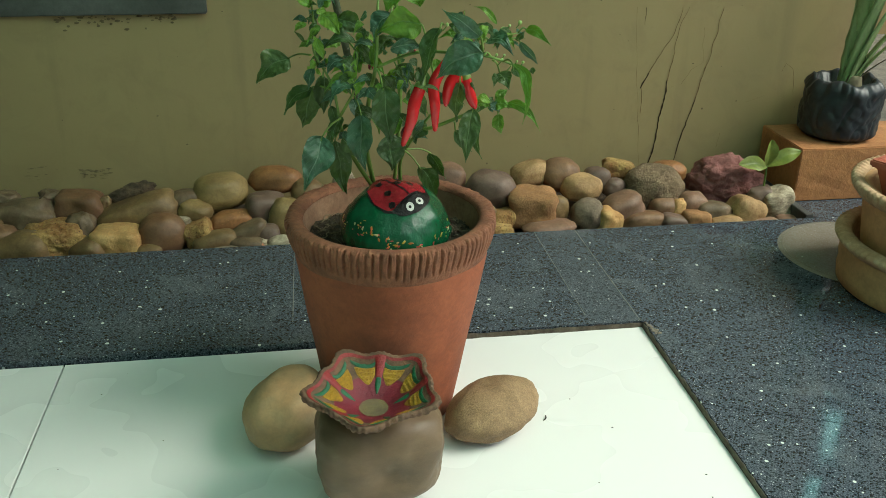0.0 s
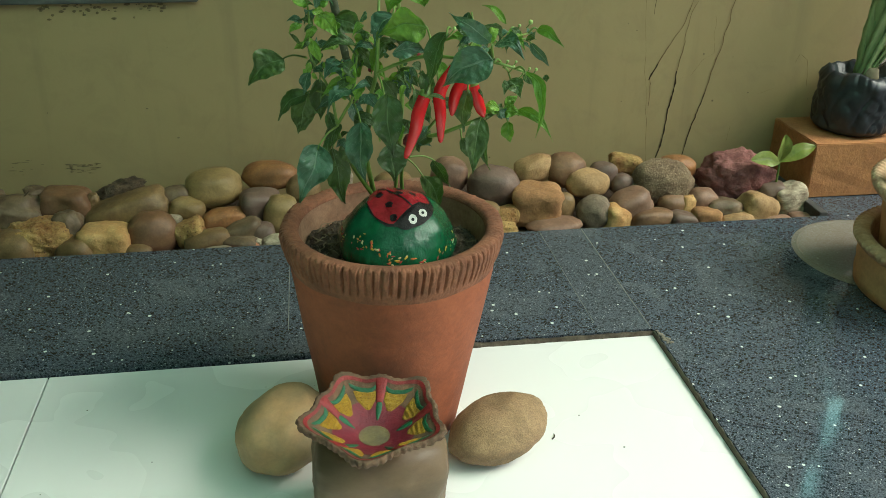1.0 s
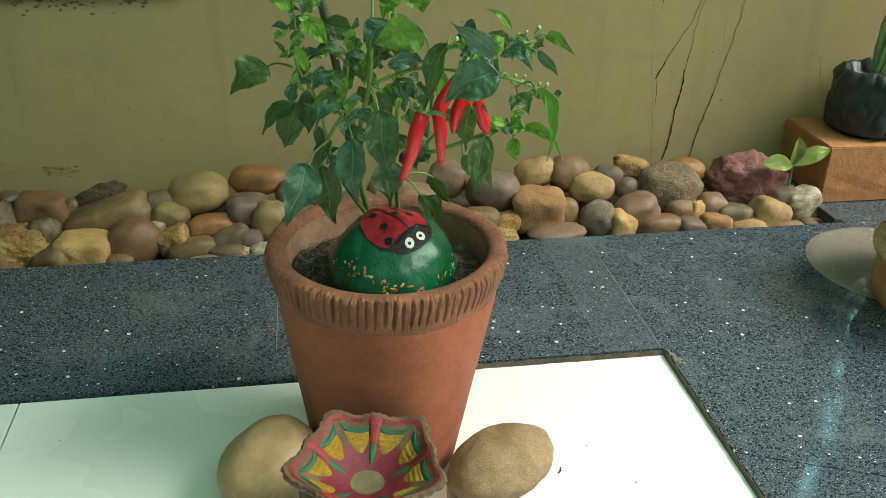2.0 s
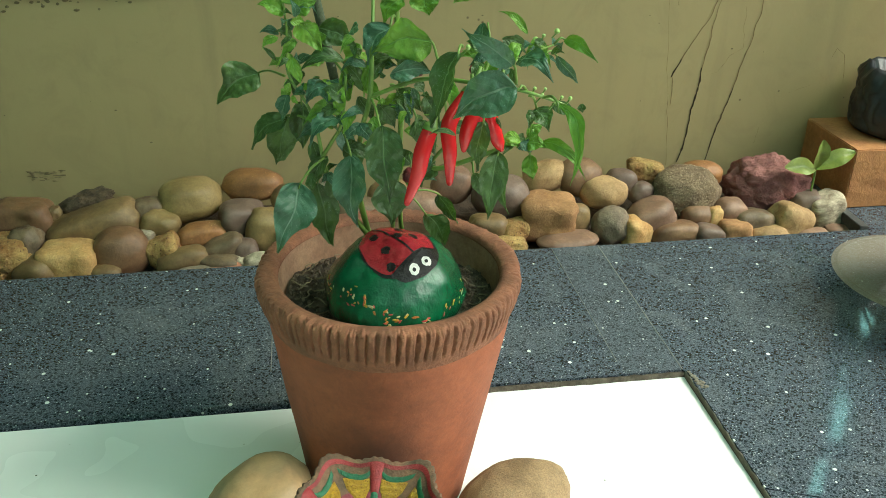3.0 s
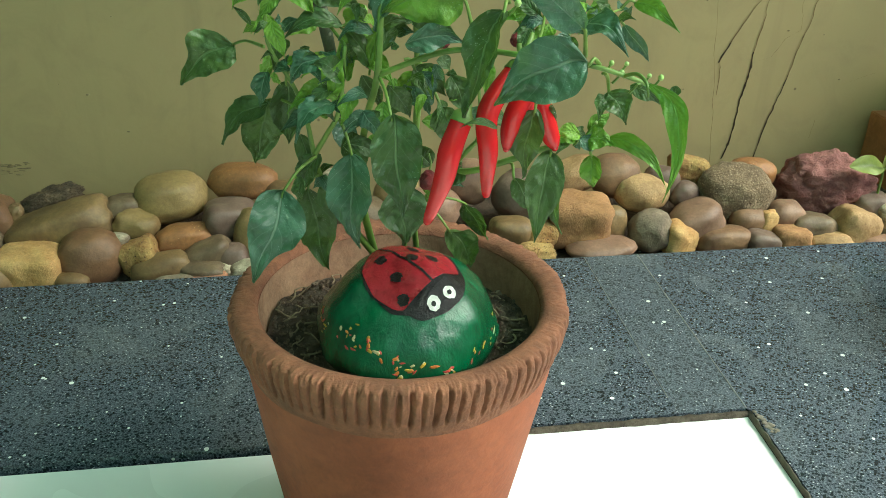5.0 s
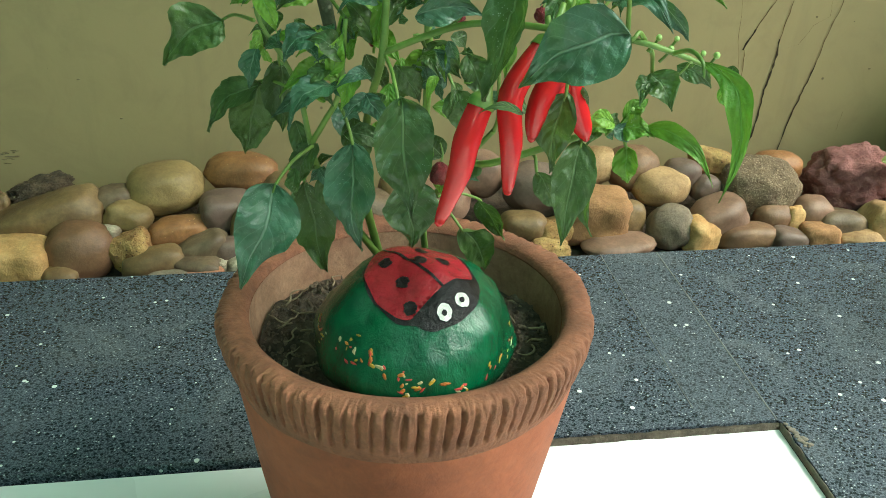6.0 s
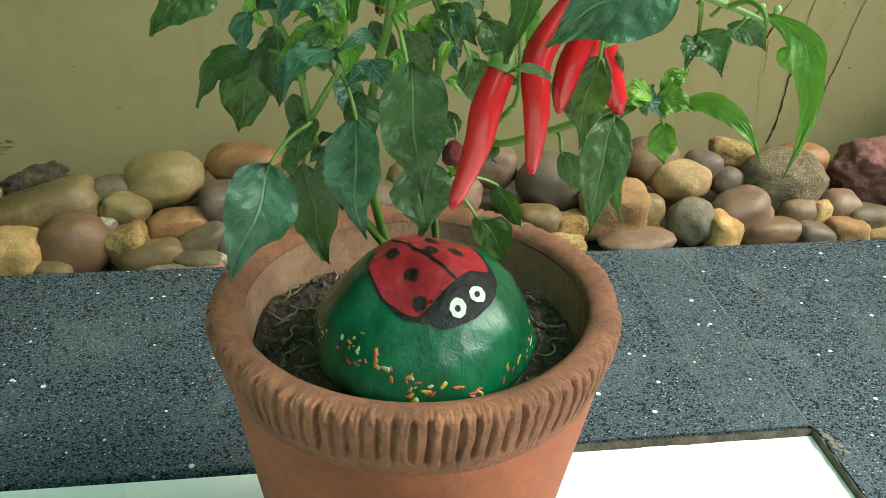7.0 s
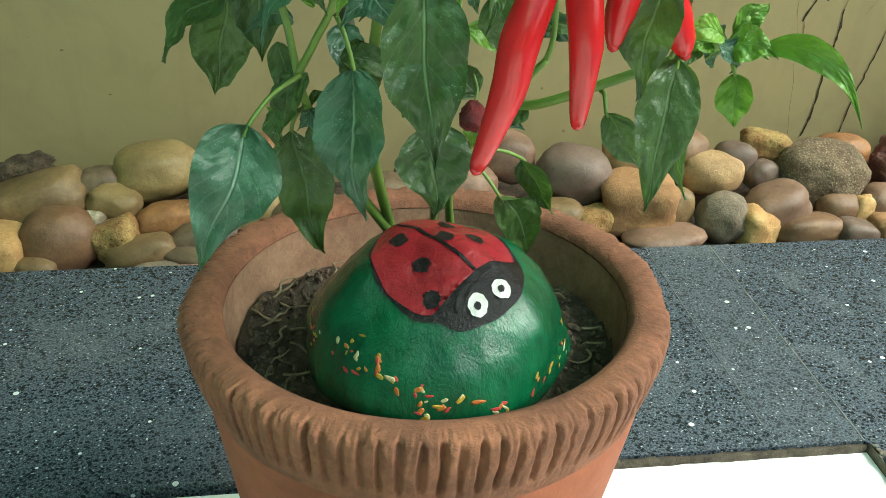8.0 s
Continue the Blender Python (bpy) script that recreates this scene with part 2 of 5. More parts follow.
def thing(name, label, category, at=(0, 0, 0), turn=0.0, group="", kind=""):
    ob = new(name)
    ob.matrix_world = pose(*at, 0, 0, turn)
    return tagged(ob, label, category, group, kind)


def lump(name, bm, material, label, category, at=(0, 0, 0), group="", kind="", smooth=True):
    """A thing that is one mesh."""
    ob = new(name, mesh_of(name, bm, material, smooth))
    ob.location = at
    return tagged(ob, label, category, group, kind)


def box(lo, hi, bevel=0.0, bm=None, segments=2):
    bm = bm or bmesh.new()
    r = bmesh.ops.create_cube(bm, size=1)
    bmesh.ops.transform(bm, verts=r["verts"], matrix=Matrix.Translation([(a + b) / 2 for a, b in zip(lo, hi)]) @ Matrix.Diagonal([b - a for a, b in zip(lo, hi)] + [1]))
    if bevel:
        edges = list({e for v in r["verts"] for e in v.link_edges})
        bmesh.ops.bevel(bm, geom=edges, offset=bevel, segments=segments, affect="EDGES")
    return bm


def prism(outline, z0, z1, bevel=0.0):
    """A flat plate from an outline in plan."""
    bm = bmesh.new()
    low = [bm.verts.new((x, y, z0)) for x, y in outline]
    high = [bm.verts.new((x, y, z1)) for x, y in outline]
    bm.faces.new(high)
    bm.faces.new(low[::-1])
    k = len(outline)
    for i in range(k):
        bm.faces.new((low[i], low[(i + 1) % k], high[(i + 1) % k], high[i]))
    bmesh.ops.recalc_face_normals(bm, faces=bm.faces)
    if bevel:
        top = [e for e in bm.edges if all(v.co.z > z1 - 1e-6 for v in e.verts)]
        bmesh.ops.bevel(bm, geom=top, offset=bevel, segments=2, affect="EDGES")
    return bm


def lathe(profile, steps, shift=None, closed=False):
    """Turn (r, z) pairs round the z axis; shift(angle, i, r, z) may move a point."""
    bm = bmesh.new()
    rings = []
    for i, (r, z) in enumerate(profile):
        ring = []
        for j in range(steps):
            a = 2 * math.pi * j / steps
            rr, zz = shift(a, i, r, z) if shift else (r, z)
            ring.append(bm.verts.new((rr * math.cos(a), rr * math.sin(a), zz)))
        rings.append(ring)
    for lower, upper in zip(rings, rings[1:]):
        for j in range(steps):
            k = (j + 1) % steps
            bm.faces.new((lower[j], lower[k], upper[k], upper[j]))
    if closed:
        bm.faces.new(rings[-1])
        bm.faces.new(rings[0][::-1])
    return bm


def tube(points, radii, sides=8, cap=True):
    """A round stem through points with a radius at each, smoothed by Catmull-Rom."""
    pts = [Vector(p) for p in points]
    fine, rad = [], []
    for i in range(len(pts) - 1):
        p0, p1, p2, p3 = pts[max(i - 1, 0)], pts[i], pts[i + 1], pts[min(i + 2, len(pts) - 1)]
        for s in range(5):
            t = s / 5
            fine.append(0.5 * (2 * p1 + (p2 - p0) * t + (2 * p0 - 5 * p1 + 4 * p2 - p3) * t * t + (3 * p1 - p0 - 3 * p2 + p3) * t ** 3))
            rad.append(radii[i] * (1 - t) + radii[i + 1] * t)
    fine.append(pts[-1])
    rad.append(radii[-1])
    bm = bmesh.new()
    rings = []
    side = Vector((0.31, 0.77, 0.55))
    for i, p in enumerate(fine):
        d = (fine[min(i + 1, len(fine) - 1)] - fine[max(i - 1, 0)]).normalized()
        side = (side - d * side.dot(d)).normalized()
        up = d.cross(side)
        rings.append([bm.verts.new(p + rad[i] * (math.cos(2 * math.pi * j / sides) * side + math.sin(2 * math.pi * j / sides) * up)) for j in range(sides)])
    for lower, upper in zip(rings, rings[1:]):
        for j in range(sides):
            k = (j + 1) % sides
            bm.faces.new((lower[j], lower[k], upper[k], upper[j]))
    if cap:
        bm.faces.new(rings[-1])
        bm.faces.new(rings[0][::-1])
    return bm


def pebble(w, d, h, rough=0.0, block=0.0, seed=1, detail=4):
    """A water-worn stone: an ellipsoid, squared off by block, dented by noise, roughened by rough."""
    bm = bmesh.new()
    bmesh.ops.create_icosphere(bm, subdivisions=detail, radius=1)
    rough += 0.05
    off = Vector((seed * 3.71, seed * 1.37, seed * 2.11))
    e = 2 + 5 * block
    for v in bm.verts:
        p = v.co.normalized()
        k = (abs(p.x) ** e + abs(p.y) ** e + abs(p.z) ** e) ** (-1 / e)
        k *= 1 + (0.10 + 0.06 * block) * noise.noise(p * 0.9 + off) + 0.05 * noise.noise(p * 2.1 + off)
        if rough:
            k *= 1 + rough * (0.34 * noise.noise(p * 1.9 + off) + 0.26 * noise.noise(p * 6.5 + off) + 0.13 * noise.noise(p * 14 + off))
        if rough > 0.24:
            k *= 1 - 0.11 * (1 - abs(noise.noise(p * 1.7 + off * 1.3))) ** 7 - 0.05 * (1 - abs(noise.noise(p * 3.9 + off))) ** 5
        v.co = Vector((p.x * k * w / 2, p.y * k * d / 2, p.z * k * h / 2))
    return bm


def river_stone(x, y, z, w, d, h, tilt, colour, rough, block, seed):
    """One stone of the bed along the wall; tilt turns it about the line of sight."""
    ob = new("river_stone", mesh_of("river_stone", pebble(w, d, h, rough, block, seed, 5 if colour in ("purple", "conglomerate", "ochre", "rough") else 4), STONE[colour]))
    ob.matrix_world = pose(x, y, z, 0, tilt, random.Random(seed).uniform(-15, 15))
    size = "large" if w > 0.09 else "small" if w < 0.055 else "mid-sized"
    shape = "jagged" if rough > 0.3 else "squarish" if block > 0.4 else "rounded"
    tagged(ob, f"{size} {shape} {STONE_WORDS[colour]} in the bed by the wall", "stone", "stones along the wall")


# ---- large structure ----
BED_Y, WALL_Y, TILE_Y, TILE_X = 1.622, 1.880, 1.2745, 0.557
tagged(lump("ground", box((-20, -20, -0.20), (20, 20, -0.06)), CEMENT, "bare cement ground under the paving", "ground", kind="structure"))

wall_north = thing("wall_north", "olive beige painted plaster wall with hairline cracks", "wall", kind="structure")
part("plaster", box((-0.75, WALL_Y, -0.06), (1.235, WALL_Y + 0.06, 2.3)), PAINT, wall_north, smooth=False)
# walls out of view, added to close the place and shape its light
tagged(lump("wall_west", box((-0.85, -2.6, -0.06), (-0.75, WALL_Y + 0.06, 2.3)), TEAL, "unseen teal green side wall added to block and tint light", "wall", kind="structure", smooth=False))
tagged(lump("wall_south", box((-0.85, -2.75, -0.06), (3.4, -2.6, 2.1)), PAINT, "unseen olive beige wall added to close off light", "wall", kind="structure", smooth=False))
tagged(lump("wall_east", box((3.25, -2.6, -0.06), (3.4, WALL_Y + 0.15, 0.7)), PAINT, "unseen olive beige side wall kept low to let light in", "wall", kind="structure", smooth=False))
tagged(lump("wall_return", box((1.47, WALL_Y, -0.06), (3.4, WALL_Y + 0.06, 2.3)), PAINT, "unseen plaster wall added beyond a narrow gap", "wall", kind="structure", smooth=False))

# an unseen second wall beyond the gap, its ragged slit added to shape floor reflections
wall_beyond = thing("wall_beyond", "unseen wall added beyond the gap with a ragged slit", "wall", kind="structure")
part("pier", box((1.62, 3.50, -0.06), (2.455, 3.60, 3.2)), PAINT, wall_beyond, smooth=False)
part("pier", box((2.640, 3.50, -0.06), (3.60, 3.60, 3.2)), PAINT, wall_beyond, smooth=False)
for z, w, h, dx in ((0.70, 0.20, 1.40, 0.0), (1.650, 0.20, 0.15, -0.01), (1.860, 0.19, 0.10, 0.03), (2.255, 0.22, 0.10, 0.02), (2.75, 0.22, 0.40, 0.0), (2.06, 0.05, 0.30, -0.055), (2.42, 0.06, 0.22, 0.06), (1.50, 0.07, 0.20, -0.06), (1.76, 0.06, 0.14, 0.065)):
    bm = pebble(w, 0.06, h, 0.3, 0.5, int(z * 100), 3)
    bmesh.ops.translate(bm, verts=bm.verts, vec=(2.548 + dx, 3.55, z))
    part("filling", bm, CEMENT, wall_beyond, "rough cement lump added to break up the slit's glow")
# glowing backdrop behind the slit, added to give the granite its turquoise reflections
GLOW = bpy.data.materials.new("glowing turquoise backdrop")
GLOW.use_nodes = True
bright = GLOW.node_tree.nodes.new("ShaderNodeEmission")
bright.inputs["Color"].default_value, bright.inputs["Strength"].default_value = (0.50, 1.0, 0.96, 1), 3.2
GLOW.node_tree.links.new(bright.outputs[0], GLOW.node_tree.nodes["Material Output"].inputs["Surface"])
tagged(lump("backdrop", box((1.2, 6.0, 0.0), (6.6, 6.02, 6.0)), GLOW, "glowing turquoise backdrop standing for sky beyond the walls", "sky", kind="structure", smooth=False))

# unseen slab and green sheet overhead, added to shade and tint the left
SHADE_EDGE_Y = 0.95
tagged(lump("ceiling", prism([(-0.749, SHADE_EDGE_Y), (1.76, SHADE_EDGE_Y), (2.50, WALL_Y - 0.001), (-0.749, WALL_Y - 0.001)], 2.10, 2.20), CEMENT, "unseen cement slab added to shade the plaster wall", "ceiling", kind="structure", smooth=False))
tagged(lump("roof_sheet", prism([(-0.749, -2.599), (-0.35, -2.599), (1.76, SHADE_EDGE_Y - 0.001), (-0.749, SHADE_EDGE_Y - 0.001)], 2.10, 2.105), TINT_SHEET, "unseen translucent green sheet added to tint light from above", "roof", kind="structure", smooth=False))

floor = thing("floor", "dark speckled polished granite slabs and glossy white tiles", "floor", kind="structure")
for outline in (
    [(-0.748, TILE_Y + 0.004), (0.4790, TILE_Y + 0.004), (0.4750, BED_Y), (-0.748, BED_Y)],
    [(TILE_X + 0.0022, 1.059), (3.24, -0.04), (3.24, BED_Y), (0.5512, BED_Y), (TILE_X - 0.002, TILE_Y + 0.004), (TILE_X + 0.0022, TILE_Y - 0.002)],
    [(TILE_X + 0.0022, -2.58), (3.24, -2.58), (3.24, -0.0415), (TILE_X + 0.0022, 1.0575)],
    [(1.022, BED_Y + 0.0015), (3.24, BED_Y + 0.0015), (3.24, WALL_Y - 0.001), (1.022, WALL_Y - 0.001)],
):
    part("granite_slab", prism(outline, -0.03, 0.0), GRANITE, floor, smooth=False)
part("granite_strip", prism([(0.4790, TILE_Y + 0.004), (TILE_X - 0.002, TILE_Y + 0.004), (0.5512, BED_Y), (0.4750, BED_Y)], -0.03, 0.0), GRANITE_DUSTY, floor, "dusty strip of granite", smooth=False)
for i in range(2):
    for j in range(5):
        x1, y1 = TILE_X - 0.828 * i, TILE_Y - 0.828 * j
        x0, y0 = max(x1 - 0.8265, -0.748), max(y1 - 0.8265, -2.598)
        part("white_tile", prism([(x0, y0), (x1 - 0.0005, y0), (x1 - 0.0005, y1 - 0.0005), (x0, y1 - 0.0005)], -0.03, -0.008, 0.0007), TILE, floor, smooth=False)


def crumbly_strip(a, b, wide, high, seed):
    """A ragged line of mortar from a to b."""
    a, b = Vector(a), Vector(b)
    n = max(8, int((b - a).length / 0.006))
    side = Vector((-(b - a).y, (b - a).x, 0)).normalized()
    bm = bmesh.new()
    rows = []
    for i in range(n + 1):
        p = a.lerp(b, i / n)
        k = 1 + 0.6 * noise.noise(Vector((i * 0.35, seed, 0)))
        s = 1 + 0.4 * noise.noise(Vector((i * 0.5, seed + 9, 0)))
        rows.append([bm.verts.new(p + side * u * wide * k + Vector((0, 0, w * high * s))) for u, w in ((-0.5, 0), (-0.3, 1), (0.3, 1), (0.5, 0))])
    for lower, upper in zip(rows, rows[1:]):
        for j in range(3):
            bm.faces.new((lower[j], lower[j + 1], upper[j + 1], upper[j]))
    return bm


part("mortar_strip", crumbly_strip((0.22, TILE_Y + 0.001, -0.008), (TILE_X, TILE_Y + 0.001, -0.008), 0.006, 0.0055, 3), MORTAR, floor)
part("mortar_strip", crumbly_strip((TILE_X + 0.001, TILE_Y + 0.002, -0.008), (TILE_X + 0.001, 0.2, -0.008), 0.0024, 0.0068, 5), CEMENT, floor)
crumb = random.Random(4)
for k in range(34):
    t = crumb.random()
    r = crumb.uniform(0.0010, 0.0030)
    bm = pebble(r * 2.4, r * 2.0, r * 0.8, 0.5, 0.0, k + 200, 2)
    bmesh.ops.translate(bm, verts=bm.verts, vec=(TILE_X + 0.003 + 0.009 * t * crumb.random() + 0.004 * t, TILE_Y - 0.002 - 0.036 * t, 0.0004))
    part("mortar_crumb", bm, CEMENT, floor)

GROUT = surface("pale dusty grout", (0.20, 0.21, 0.20), (0.10, 0.11, 0.11), 50, 250, 0.8, 0.3)
for (x0, y0), (x1, y1), wide in (((0.5512, BED_Y), (0.555, TILE_Y + 0.004), 0.0022), ((0.475, BED_Y), (0.4775, TILE_Y + 0.03), 0.0012), ((0.043, 1.60), (0.040, 1.34), 0.0016)):
    part("grout_line", crumbly_strip((x0, y0, -0.0006), (x1, y1, -0.0006), wide, 0.0010, 12), GROUT, floor)

bed = bmesh.new()
grid = [[bed.verts.new((-0.748 + 1.753 * i / 90, BED_Y + 0.001 + 0.256 * j / 16, -0.035 + 0.015 * (j / 16) + 0.012 * noise.noise(Vector((i * 0.35, j * 0.5, 2))))) for j in range(17)] for i in range(91)]
for i in range(90):
    for j in range(16):
        bed.faces.new((grid[i][j], grid[i + 1][j], grid[i + 1][j + 1], grid[i][j + 1]))
tagged(lump("stone_bed_soil", bed, SOIL, "dark soil banked under the stones along the wall", "soil", kind="structure"))
tagged(lump("slate_edging", box((1.006, BED_Y + 0.001, -0.03), (1.021, WALL_Y - 0.002, 0.006), 0.001), SLATE, "thin dark slate edging at the end of the stone bed", "edging", kind="structure", smooth=False))

tagged(lump("wall_board", box((-0.745, WALL_Y - 0.014, 0.356), (-0.093, WALL_Y - 0.001, 0.60), 0.002), GREY_PLATE, "grey weathered board fixed flat to the plaster wall", "board", smooth=False))

# ---- stones along the wall ----
river_stone(-0.428, 1.675, -0.008, 0.106, 0.073, 0.062, -10, "tan", 0, .2, 1)
river_stone(-0.375, 1.690, -0.001, 0.101, 0.075, 0.064, 0, "ochre", .25, .45, 2)
river_stone(-0.467, 1.697, 0.003, 0.065, 0.055, 0.054, 0, "brown", 0, .1, 3)
river_stone(-0.430, 1.743, 0.025, 0.118, 0.075, 0.064, 0, "greybrown", .3, .2, 4)
river_stone(-0.508, 1.727, 0.017, 0.099, 0.076, 0.064, 0, "tan", .1, .2, 5)
river_stone(-0.479, 1.776, 0.043, 0.067, 0.051, 0.044, 10, "greybrown", .4, .2, 6)
river_stone(-0.391, 1.780, 0.045, 0.044, 0.037, 0.032, 10, "greybrown", .4, .2, 7)
river_stone(-0.341, 1.763, 0.036, 0.085, 0.060, 0.051, 0, "redbrown", .1, .6, 8)
river_stone(-0.330, 1.711, 0.009, 0.053, 0.045, 0.066, 0, "greybrown", .25, .3, 9)
river_stone(-0.235, 1.740, 0.023, 0.140, 0.071, 0.060, -16, "tan", .05, .35, 10)
river_stone(-0.250, 1.777, 0.044, 0.086, 0.047, 0.040, -18, "rough", .6, .2, 11)
river_stone(-0.297, 1.757, 0.033, 0.024, 0.020, 0.045, 20, "tan", .2, .1, 12)
river_stone(-0.265, 1.682, -0.006, 0.085, 0.067, 0.057, 0, "yellow", .08, .55, 13)
river_stone(-0.313, 1.666, -0.013, 0.064, 0.054, 0.046, -15, "tan", 0, .2, 14)
river_stone(-0.189, 1.694, -0.000, 0.088, 0.075, 0.079, 0, "redbrown", 0, .05, 15)
river_stone(-0.210, 1.657, -0.018, 0.045, 0.035, 0.030, 0, "tan", .1, .1, 16)
river_stone(-0.134, 1.739, 0.023, 0.063, 0.051, 0.043, 15, "olive", .1, .2, 17)
river_stone(-0.126, 1.691, -0.002, 0.051, 0.044, 0.048, -20, "ochre", .1, .4, 18)
river_stone(-0.099, 1.673, -0.011, 0.084, 0.045, 0.038, -14, "tan", 0, .1, 19)
river_stone(-0.091, 1.780, 0.045, 0.105, 0.081, 0.069, -2, "olive", 0, .05, 20)
river_stone(0.010, 1.799, 0.056, 0.102, 0.062, 0.052, -5, "orange", 0, .05, 21)
river_stone(-0.008, 1.742, 0.024, 0.069, 0.059, 0.051, 5, "purplegrey", 0, .5, 22)
river_stone(-0.069, 1.717, 0.011, 0.077, 0.045, 0.039, -3, "orange", .08, .1, 23)
river_stone(-0.037, 1.690, -0.003, 0.066, 0.045, 0.038, -20, "greybrown", .05, .3, 24)
river_stone(-0.003, 1.685, -0.006, 0.041, 0.035, 0.037, 0, "purplegrey", 0, .2, 25)
river_stone(0.027, 1.719, 0.012, 0.062, 0.053, 0.075, 10, "olive", 0, .1, 26)
river_stone(-0.051, 1.656, -0.019, 0.089, 0.053, 0.013, -6, "pink", .2, .5, 27)
river_stone(-0.013, 1.665, -0.016, 0.025, 0.021, 0.018, 0, "pale", .5, .2, 28)
river_stone(0.015, 1.662, -0.017, 0.042, 0.035, 0.030, -10, "pale", .05, .2, 29)
river_stone(-0.154, 1.762, 0.035, 0.055, 0.047, 0.044, 0, "greybrown", .1, .2, 30)
river_stone(-0.155, 1.708, 0.007, 0.029, 0.025, 0.037, 0, "pale", 0, .3, 31)
river_stone(-0.043, 1.663, -0.016, 0.061, 0.035, 0.030, 0, "greybrown", .1, .2, 32)
river_stone(-0.078, 1.652, -0.023, 0.061, 0.028, 0.024, -5, "grey", .1, .2, 33)
river_stone(0.070, 1.771, 0.040, 0.061, 0.052, 0.048, 0, "tan", 0, .1, 34)
river_stone(0.140, 1.788, 0.050, 0.043, 0.036, 0.048, 0, "pale", 0, .1, 35)
river_stone(0.341, 1.783, 0.048, 0.070, 0.059, 0.065, 10, "pinkbrown", 0, .1, 36)
river_stone(0.234, 1.767, 0.038, 0.074, 0.061, 0.052, 0, "tan", 0, .1, 37)
river_stone(0.276, 1.747, 0.026, 0.095, 0.068, 0.058, 0, "pinkbrown", 0, .1, 38)
river_stone(0.390, 1.705, 0.003, 0.063, 0.048, 0.041, 0, "tan", 0, .2, 39)
river_stone(0.177, 1.733, 0.019, 0.083, 0.071, 0.061, 0, "greybrown", 0, .1, 40)
river_stone(0.091, 1.713, 0.008, 0.093, 0.071, 0.061, 0, "greybrown", 0, .1, 41)
river_stone(0.119, 1.664, -0.017, 0.091, 0.058, 0.049, 0, "tan", 0, .1, 42)
river_stone(0.224, 1.671, -0.014, 0.092, 0.070, 0.060, 0, "brown", 0, .1, 43)
river_stone(0.320, 1.672, -0.014, 0.082, 0.059, 0.050, 0, "pinkbrown", 0, .1, 44)
river_stone(0.421, 1.757, 0.032, 0.099, 0.084, 0.079, 8, "purplegrey", 0, .05, 45)
river_stone(0.504, 1.789, 0.051, 0.081, 0.060, 0.051, -15, "sand", .05, .1, 46)
river_stone(0.563, 1.783, 0.048, 0.079, 0.067, 0.066, 0, "brown", 0, .05, 47)
river_stone(0.599, 1.756, 0.031, 0.086, 0.066, 0.056, 5, "sand", 0, .05, 48)
river_stone(0.494, 1.716, 0.008, 0.094, 0.080, 0.074, 4, "brownsand", .10, .5, 49)
river_stone(0.518, 1.674, -0.015, 0.101, 0.060, 0.025, -2, "pinkbrown", .05, .1, 50)
river_stone(0.598, 1.695, -0.004, 0.066, 0.057, 0.065, 0, "grey", .1, .05, 51)
river_stone(0.637, 1.681, -0.012, 0.052, 0.044, 0.055, 10, "yellow", .15, .3, 52)
river_stone(0.421, 1.669, -0.016, 0.056, 0.031, 0.026, 5, "ochre", .15, .3, 53)
river_stone(0.435, 1.699, -0.001, 0.055, 0.039, 0.033, 0, "ochre", .05, .2, 54)
river_stone(0.685, 1.791, 0.053, 0.063, 0.042, 0.035, 5, "ochre", .1, .35, 55)
river_stone(0.665, 1.751, 0.029, 0.044, 0.038, 0.038, 0, "purplegrey", 0, .1, 56)
river_stone(0.636, 1.770, 0.040, 0.055, 0.047, 0.052, 0, "purplegrey", 0, .1, 57)
river_stone(0.671, 1.707, 0.003, 0.081, 0.068, 0.058, -20, "pinkbrown", 0, .2, 58)
river_stone(0.746, 1.748, 0.026, 0.115, 0.097, 0.091, 5, "conglomerate", .1, .05, 59)
river_stone(0.786, 1.780, 0.046, 0.076, 0.053, 0.045, 5, "orange", 0, .05, 60)
river_stone(0.705, 1.678, -0.014, 0.087, 0.045, 0.038, -4, "brown", 0, .15, 61)
river_stone(0.779, 1.695, -0.005, 0.029, 0.025, 0.051, 10, "yellow", .1, .3, 62)
river_stone(0.759, 1.669, -0.019, 0.050, 0.043, 0.039, 10, "purplegrey", 0, .3, 63)
river_stone(0.812, 1.708, 0.003, 0.061, 0.052, 0.052, 0, "pinkbrown", 0, .1, 64)
river_stone(0.808, 1.672, -0.018, 0.052, 0.044, 0.044, 0, "brownsand", .05, .8, 65)
river_stone(0.895, 1.756, 0.031, 0.149, 0.100, 0.108, 0, "purple", .20, .0, 66)
river_stone(0.867, 1.664, -0.023, 0.071, 0.043, 0.036, 0, "sand", .15, .1, 67)
river_stone(0.915, 1.687, -0.010, 0.071, 0.060, 0.062, 20, "sand", .1, .35, 68)
river_stone(0.987, 1.702, -0.002, 0.065, 0.056, 0.061, -10, "pale", .1, .5, 69)
river_stone(0.945, 1.658, -0.027, 0.064, 0.031, 0.027, 0, "pinkbrown", 0, .1, 70)
river_stone(0.998, 1.662, -0.025, 0.060, 0.032, 0.027, 10, "pinkbrown", 0, .1, 71)
river_stone(0.953, 1.715, 0.006, 0.056, 0.047, 0.054, 0, "purplegrey", 0, .3, 72)
river_stone(0.848, 1.690, -0.008, 0.070, 0.052, 0.044, 0, "greybrown", .1, .2, 73)
river_stone(0.541, 1.706, 0.003, 0.041, 0.034, 0.058, 0, "tan", 0, .2, 74)
river_stone(0.751, 1.706, 0.002, 0.055, 0.047, 0.044, 0, "brown", 0, .1, 75)

# ---- terracotta pot ----
POT = (0.1695, 1.1365, -0.008)
